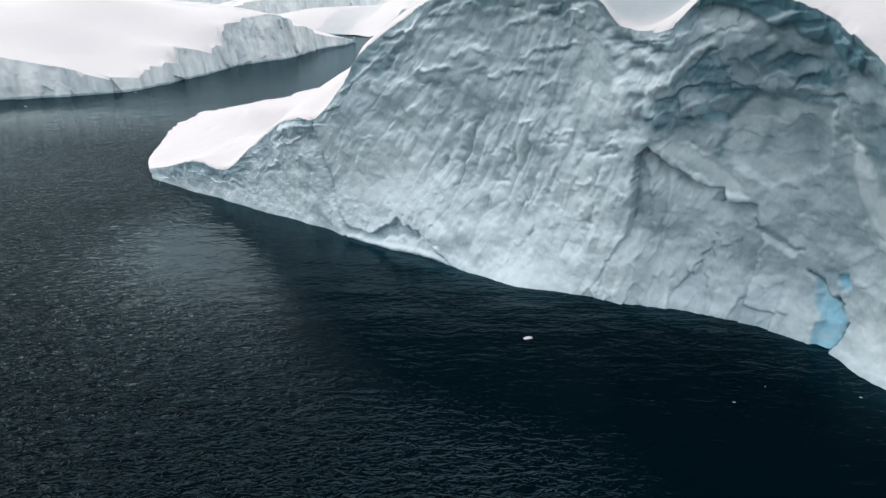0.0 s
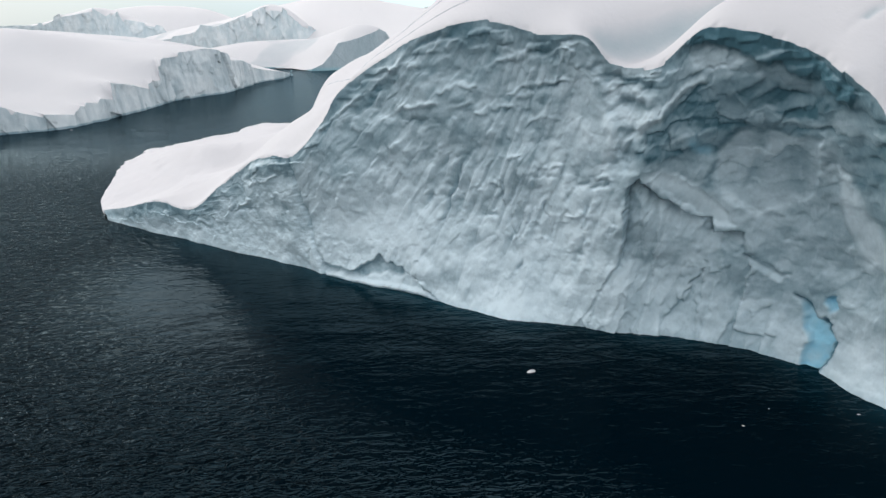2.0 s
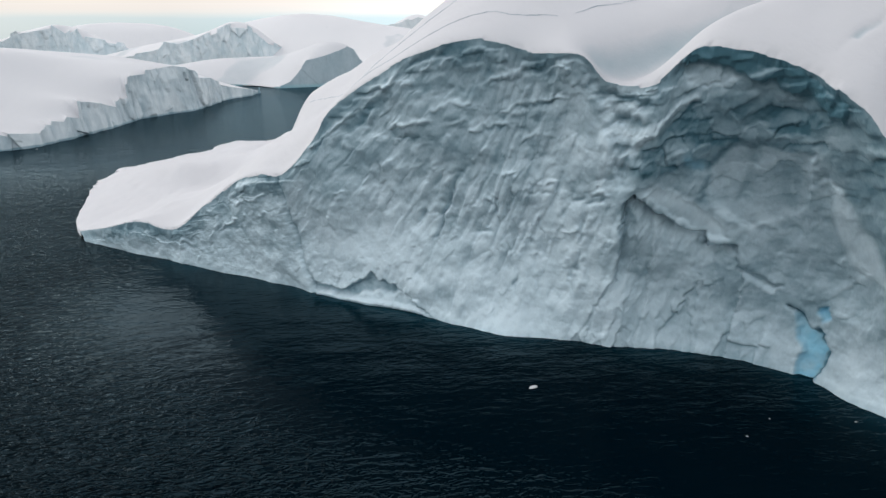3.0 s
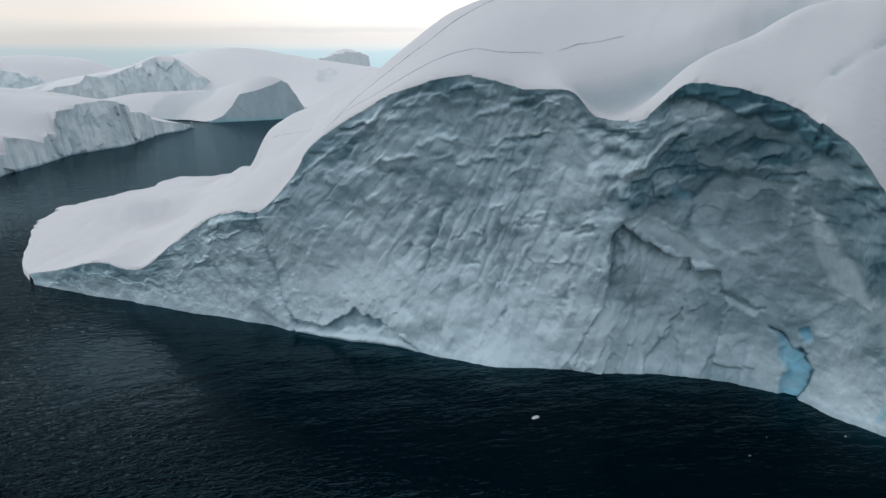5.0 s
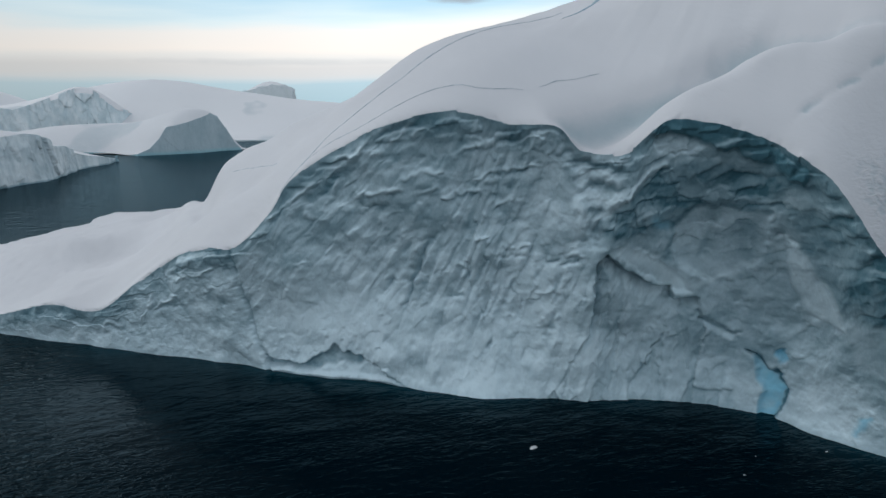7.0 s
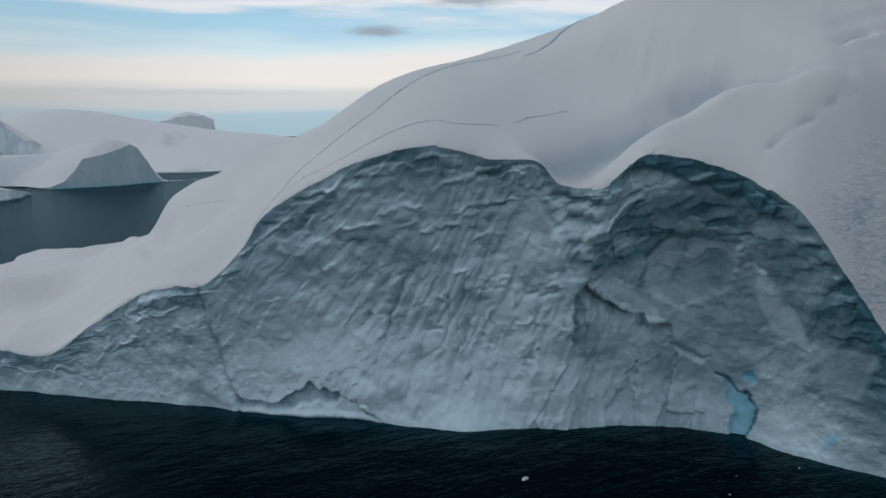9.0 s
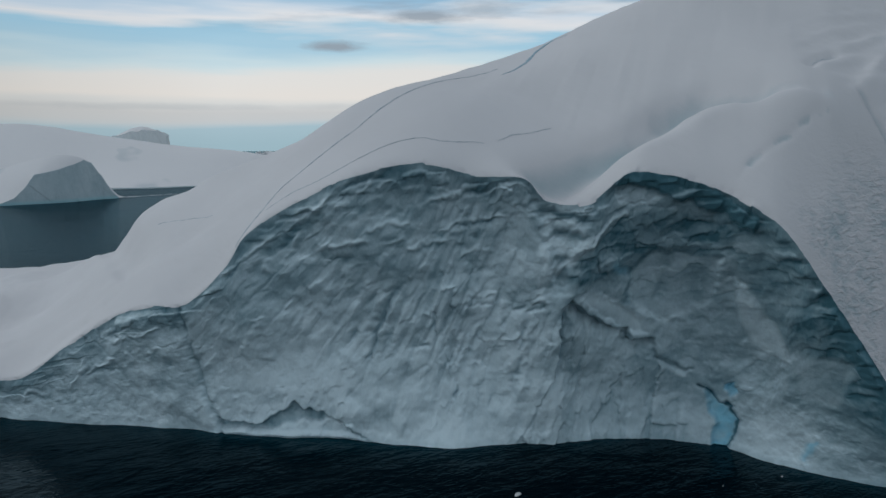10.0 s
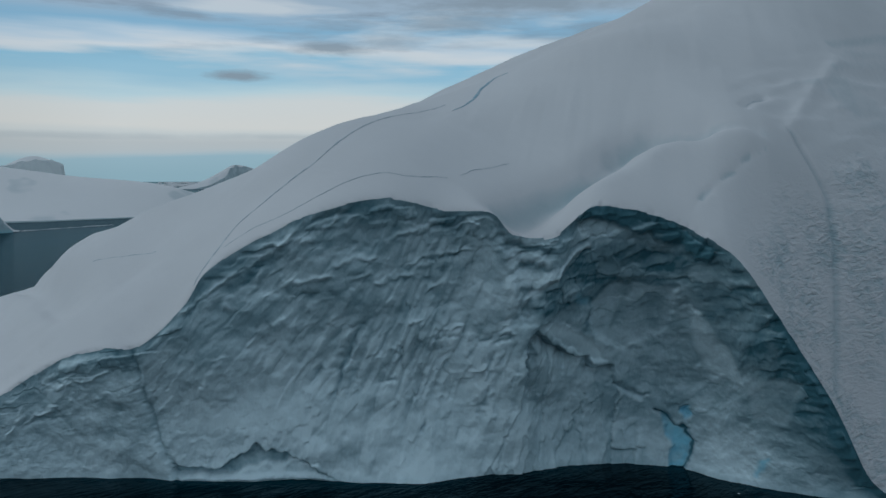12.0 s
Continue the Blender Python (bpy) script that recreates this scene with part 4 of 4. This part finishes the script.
# ---------------------------------------------------------------- the bergs beyond
def far_berg(name, label, water, tops, back, crown, flute=1.0, seed=0, cliff_frost=0.5, columns=260, blue=0.0, steps=1.0, hazy=False):
    """water: (x, y) stations along the near shore; tops: cliff height at each; back: the far shore; crown: heights (x, y, z) of the snow."""
    berg = thing(name, label, "iceberg", "distant icebergs")
    n = len(water) - 1
    u = np.linspace(0, n, columns)
    bend = lambda table, at: np.stack([np.interp(at, np.arange(len(table)), [p[k] for p in table]) for k in (0, 1)], 1)
    foot, top, far = bend(water, u), np.maximum(np.interp(u, np.arange(n + 1), tops), 0.4), bend(back, u * (len(back) - 1) / n)
    along = np.gradient(foot, axis=0)
    out = np.stack([along[:, 1], -along[:, 0]], 1) / np.linalg.norm(along, axis=1)[:, None]
    s = np.r_[0, np.cumsum(np.linalg.norm(np.diff(foot, axis=0), axis=1))]
    blocky = steps * 0.05 * top * np.sign(value_noise(np.stack([s / 9, s * 0, s * 0 + seed], 1), seed)) * (top > 6) * min(flute, 1)
    top = top + blocky
    v1 = np.r_[-0.1, 0.0, 0.012, 0.024, 0.036, 0.05, np.linspace(0.07, 1, 60)]
    ss, v = (a.ravel() for a in np.meshgrid(s, v1, indexing="ij"))
    tt = np.repeat(top, len(v1))
    z = tt * v
    chip = facets(ss / 15 + 0.02 * z, z / 42, seed + 7) + 0.55 * facets(ss / 5, z / 17, seed + 8)
    relief = flute * (0.6 * ridged(ss / 14, z / 30, 0, 2, seed + 1) + 0.9 * fbm(ss / 8, z / 10, 0, 5, seed + 2) + 2.0 * chip) * np.clip(tt / 14, 0.15, 1)
    base = np.repeat(foot, len(v1), 0) - np.repeat(out, len(v1), 0) * (0.12 * z)[:, None] + np.repeat(out, len(v1), 0) * relief[:, None]
    cliff = np.column_stack([base, z]).reshape(columns, len(v1), 3)
    # ragged dark strip at the waterline: wet ice plus an undercut's painted shade
    frost_shade = cliff_frost + (0.22 * chip + 0.26 * fbm(ss / 4, z / 9, 0, 5, seed + 5)) * min(flute, 1) - 0.8 * smooth(1.1, 0.5, z + 0.3 * fbm(ss / 5, z, 0, 2, seed + 3)) * min(flute, 1)
    sheet("ice_cliff", cliff, HAZY_ICE if hazy else FAR_ICE, berg, "", frost_shade=frost_shade, blue=blue * smooth(4, 0.5, z))
    rim = cliff[:, -1]
    surface = thin_plate(np.vstack([rim[::max(1, columns // 40)], np.array(crown, float), np.column_stack([far[::20], np.full(len(far[::20]), 0.5)])]), 20.0)
    w1 = np.linspace(0, 1, 90) ** 1.5
    bell = np.hanning(2 * (columns // 40) + 3)[1:-1]
    even = np.stack([np.convolve(np.pad(rim[:, k], len(bell) // 2, mode="reflect", reflect_type="odd"), bell / bell.sum(), "valid") for k in (0, 1)], 1)
    plan = even[:, None] + (far - even)[:, None] * w1[None, :, None]
    from_rim = np.linalg.norm(plan - even[:, None], axis=-1)
    plan = plan + (rim[:, :2] - even)[:, None] * np.exp(-(from_rim / 1.5) ** 2)[..., None]
    z = surface(plan) + 0.8 * fbm(plan[..., 0].ravel() / 60, plan[..., 1].ravel() / 60, 0, 3, seed + 6)
    reach = from_rim
    z = z.reshape(reach.shape)
    z = z + (rim[:, 2] - z[:, 0])[:, None] * np.exp(-reach / 4)
    z = np.where(w1[None] > 0.99, -1.0, np.maximum(z, 0.3))
    sheet("snow_cap", np.dstack([plan, z]), HAZY_SNOW if hazy else FAR_SNOW, berg, "", crust_shade=0.5 * smooth(0.35, 0.9, fbm(plan[..., 0].ravel() / 40, plan[..., 1].ravel() / 70, 0, 3, seed + 9)))
    return berg


far_berg("iceberg", "low snow-covered iceberg with a broken blocky ice cliff",
         [(-260, 262), (-220, 271), (-189, 279), (-175, 284), (-164.1, 286.5), (-161.0, 288.7), (-159.7, 289.2), (-158.2, 289.7), (-154.9, 292.0), (-150.4, 294.1), (-149.5, 293.9), (-147.1, 296.5), (-142.3, 304.9), (-142.3, 308.2), (-141.2, 309.6), (-140.9, 314.6), (-140.9, 316.3), (-138.7, 321.1), (-137.8, 322.7), (-136.7, 333.7), (-136.5, 334.6), (-135.6, 343.3), (-133.1, 355.5), (-131.6, 371.1), (-131.6, 372.3), (-130.5, 375.7), (-130.4, 385.7), (-130.6, 388.3), (-130.1, 393.5), (-125.4, 409.1), (-125.2, 410.5), (-123.1, 414.4), (-115.3, 428.0), (-110.7, 436.7), (-108.5, 449.8), (-108.2, 453.3), (-105.7, 479.2), (-105.9, 495.9), (-105.5, 497.9), (-101.2, 516.9), (-91.8, 533.6), (-89.7, 559.2)],
         [28, 22, 17.5, 13.5, 11.3, 10.1, 7.2, 8.6, 7.1, 5.4, 6.7, 6.3, 5.1, 6.3, 8.0, 7.2, 8.7, 7.8, 9.6, 7.9, 15.3, 14.2, 12.3, 9.0, 11.4, 12.4, 12.2, 18.9, 22.6, 22.9, 24.9, 25.0, 26.1, 25.0, 21.8, 18.0, 16.5, 13.0, 11.0, 7.8, 5.2, 2.5],
         [(-520, 300), (-560, 420), (-500, 560), (-380, 640), (-240, 660), (-130, 640), (-93, 580)],
         [(-204, 400, 37), (-182, 450, 32), (-157, 520, 25), (-144, 555, 20), (-250, 400, 38), (-200, 330, 26), (-170, 390, 24), (-330, 420, 40), (-300, 520, 34), (-230, 310, 29), (-170, 320, 13), (-118, 545, 9)], 0.9, 60, 0.66, 760, steps=0.0)
far_berg("iceberg", "snow-covered iceberg with a smooth grey horn standing over the water",
         [(-240, 690), (-180, 668), (-102, 650), (-88, 622), (-79, 607), (-70, 610), (-63, 612), (-56, 613), (-48, 615), (-38, 618), (-28, 624), (-20, 632), (-15, 637), (-10, 640), (-4, 641), (2, 645)],
         [2, 1.5, 1, 1, 1.5, 5, 12, 21.5, 23, 25.3, 28.5, 31.7, 29.5, 20, 8, 0.8],
         [(-330, 760), (-280, 830), (-180, 850), (-90, 820), (-20, 760), (8, 660)],
         [(-170, 700, 15), (-131, 690, 17), (-89, 700, 23), (-70, 700, 26.5), (-110, 665, 8), (-90, 650, 11), (-40, 700, 26), (-200, 740, 14), (-120, 760, 18)], 0.15, 70, 0.38, 300, 0.5)
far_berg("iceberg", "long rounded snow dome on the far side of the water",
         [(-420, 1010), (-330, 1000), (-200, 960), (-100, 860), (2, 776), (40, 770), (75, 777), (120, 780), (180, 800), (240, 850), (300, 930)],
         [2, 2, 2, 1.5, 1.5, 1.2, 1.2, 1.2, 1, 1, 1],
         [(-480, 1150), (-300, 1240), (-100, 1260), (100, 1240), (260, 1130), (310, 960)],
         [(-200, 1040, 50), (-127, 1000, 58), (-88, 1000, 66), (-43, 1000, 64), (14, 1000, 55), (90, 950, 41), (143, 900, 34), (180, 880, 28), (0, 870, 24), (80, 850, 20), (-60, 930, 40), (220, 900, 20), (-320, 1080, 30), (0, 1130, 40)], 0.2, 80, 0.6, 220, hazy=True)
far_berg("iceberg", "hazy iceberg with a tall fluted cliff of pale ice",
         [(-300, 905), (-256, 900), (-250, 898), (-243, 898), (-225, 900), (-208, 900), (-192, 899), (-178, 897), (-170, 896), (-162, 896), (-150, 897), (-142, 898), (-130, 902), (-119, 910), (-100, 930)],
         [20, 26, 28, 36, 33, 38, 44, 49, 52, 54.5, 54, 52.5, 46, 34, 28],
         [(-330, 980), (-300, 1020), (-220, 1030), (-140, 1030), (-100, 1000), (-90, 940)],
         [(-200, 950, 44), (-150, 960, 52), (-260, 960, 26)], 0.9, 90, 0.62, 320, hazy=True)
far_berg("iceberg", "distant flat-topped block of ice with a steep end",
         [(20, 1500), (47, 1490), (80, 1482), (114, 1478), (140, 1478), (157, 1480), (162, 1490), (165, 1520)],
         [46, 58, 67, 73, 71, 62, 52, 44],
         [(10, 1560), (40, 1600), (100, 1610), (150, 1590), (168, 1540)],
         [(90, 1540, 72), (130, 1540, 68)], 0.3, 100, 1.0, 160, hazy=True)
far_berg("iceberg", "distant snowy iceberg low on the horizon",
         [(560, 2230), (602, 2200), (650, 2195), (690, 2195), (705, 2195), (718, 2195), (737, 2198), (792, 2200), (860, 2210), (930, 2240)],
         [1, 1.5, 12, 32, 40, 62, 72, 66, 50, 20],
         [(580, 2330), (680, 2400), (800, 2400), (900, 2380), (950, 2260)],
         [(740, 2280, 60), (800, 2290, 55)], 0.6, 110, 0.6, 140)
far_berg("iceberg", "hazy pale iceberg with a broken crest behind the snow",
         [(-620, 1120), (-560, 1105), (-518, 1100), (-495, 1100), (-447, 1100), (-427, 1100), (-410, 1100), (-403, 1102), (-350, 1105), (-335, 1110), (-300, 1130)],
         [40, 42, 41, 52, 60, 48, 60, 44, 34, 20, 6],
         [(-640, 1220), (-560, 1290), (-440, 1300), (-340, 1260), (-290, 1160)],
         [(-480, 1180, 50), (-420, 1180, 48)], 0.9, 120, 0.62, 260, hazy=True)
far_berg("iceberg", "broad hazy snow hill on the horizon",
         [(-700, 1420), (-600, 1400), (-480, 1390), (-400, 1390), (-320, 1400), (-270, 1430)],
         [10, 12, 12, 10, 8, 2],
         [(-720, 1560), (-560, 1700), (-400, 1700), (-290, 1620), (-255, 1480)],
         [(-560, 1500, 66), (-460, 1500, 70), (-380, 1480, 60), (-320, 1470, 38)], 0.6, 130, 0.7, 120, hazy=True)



def ice_pinnacle(x, y, tall):
    """A thin leaning spike of ice on a small knob."""
    bm = bmesh.new()
    bmesh.ops.create_cone(bm, cap_ends=True, segments=9, radius1=0.45 * tall, radius2=0.08 * tall, depth=tall)
    bmesh.ops.subdivide_edges(bm, edges=bm.edges, cuts=3, use_grid_fill=True)
    for v in bm.verts:
        f = v.co.z / tall + 0.5
        pinch = 1 - 0.55 * math.exp(-((f - 0.55) / 0.16) ** 2)
        k = pinch * (1 + 0.3 * noise.noise(v.co * 0.9))
        v.co = Vector((v.co.x * k + 0.15 * tall * f * f, v.co.y * k, v.co.z + tall * 0.42))
    me = bpy.data.meshes.new("ice_pinnacle")
    bm.to_mesh(me)
    bm.free()
    me.materials.append(FAR_ICE)
    ob = new("ice_pinnacle", me)
    ob.location = (x, y, 0)
    return tagged(ob, "small ragged spike of ice at the end of a low cliff", "ice pinnacle", "distant icebergs")


ice_pinnacle(-89.5, 561.0, 5.0)

# ---------------------------------------------------------------- floating pieces
def floe(x, y, size, seed):
    rng = random.Random(seed)
    bm = bmesh.new()
    bmesh.ops.create_icosphere(bm, subdivisions=2, radius=1.0)
    for v in bm.verts:
        k = 1 + 0.35 * noise.noise(v.co * 1.7 + Vector((seed * 3.1, 0, 0)))
        v.co = Vector((v.co.x * k * size, v.co.y * k * size * 0.5, v.co.z * k * size * 0.2 + 0.03 * size))
    bmesh.ops.rotate(bm, verts=bm.verts, cent=(0, 0, 0), matrix=Matrix.Rotation(rng.uniform(-0.6, 0.6), 3, "Z"))
    me = bpy.data.meshes.new("ice_floe")
    bm.to_mesh(me)
    bm.free()
    me.polygons.foreach_set("use_smooth", np.ones(len(me.polygons), bool))
    me.materials.append(SNOW)
    ob = new("ice_floe", me)
    ob.location = (x, y, 0)
    return tagged(ob, "small white lump of ice afloat on dark water", "ice floe", "floating ice pieces")


for k, (x, y, size) in enumerate([(6.8, 76.2, 0.62), (26.5, 62.4, 0.16), (30.8, 65.4, 0.12), (39.6, 63.4, 0.17), (-168, 262, 0.7), (-141, 296, 0.6)]):
    floe(x, y, size, k)



def brash(label, spots, seed):
    """Many small flat scraps of ice, strewn along drift lines: (x, y) from, (x, y) to, spread, count, size."""
    rng = np.random.default_rng(seed)
    verts, faces = [], []
    for (ax, ay), (bx, by), spread, count, size in spots:
        for _ in range(count):
            f = rng.random()
            x, y = ax + f * (bx - ax) + rng.normal() * spread, ay + f * (by - ay) + rng.normal() * spread
            r, n, a0 = size * rng.uniform(0.4, 1.6), 7, rng.random() * 6.28
            ring = [(x + r * 1.6 * rng.uniform(0.6, 1.1) * math.cos(a0 + k * 6.283 / n), y + r * rng.uniform(0.6, 1.1) * math.sin(a0 + k * 6.283 / n)) for k in range(n)]
            base = len(verts)
            verts += [(px, py, -0.2) for px, py in ring] + [(px, py, 0.12 * r) for px, py in ring] + [(x, y, 0.25 * r)]
            for k in range(n):
                j = (k + 1) % n
                faces += [(base + k, base + j, base + n + j, base + n + k), (base + n + k, base + n + j, base + 2 * n)]
    me = bpy.data.meshes.new("brash_ice")
    me.from_pydata(verts, [], faces)
    me.materials.append(FAR_SNOW)
    return tagged(new("brash_ice", me), label, "brash ice", kind="stuff")


brash("thin line of white ice scraps drifting on grey water", [((0, 652), (82, 688), 1.6, 110, 0.8)], 5)
brash("scattered pale ice scraps near the horizon", [((760, 2850), (1150, 4400), 60, 120, 11.0), ((600, 2700), (950, 3400), 50, 60, 9.0)], 6)
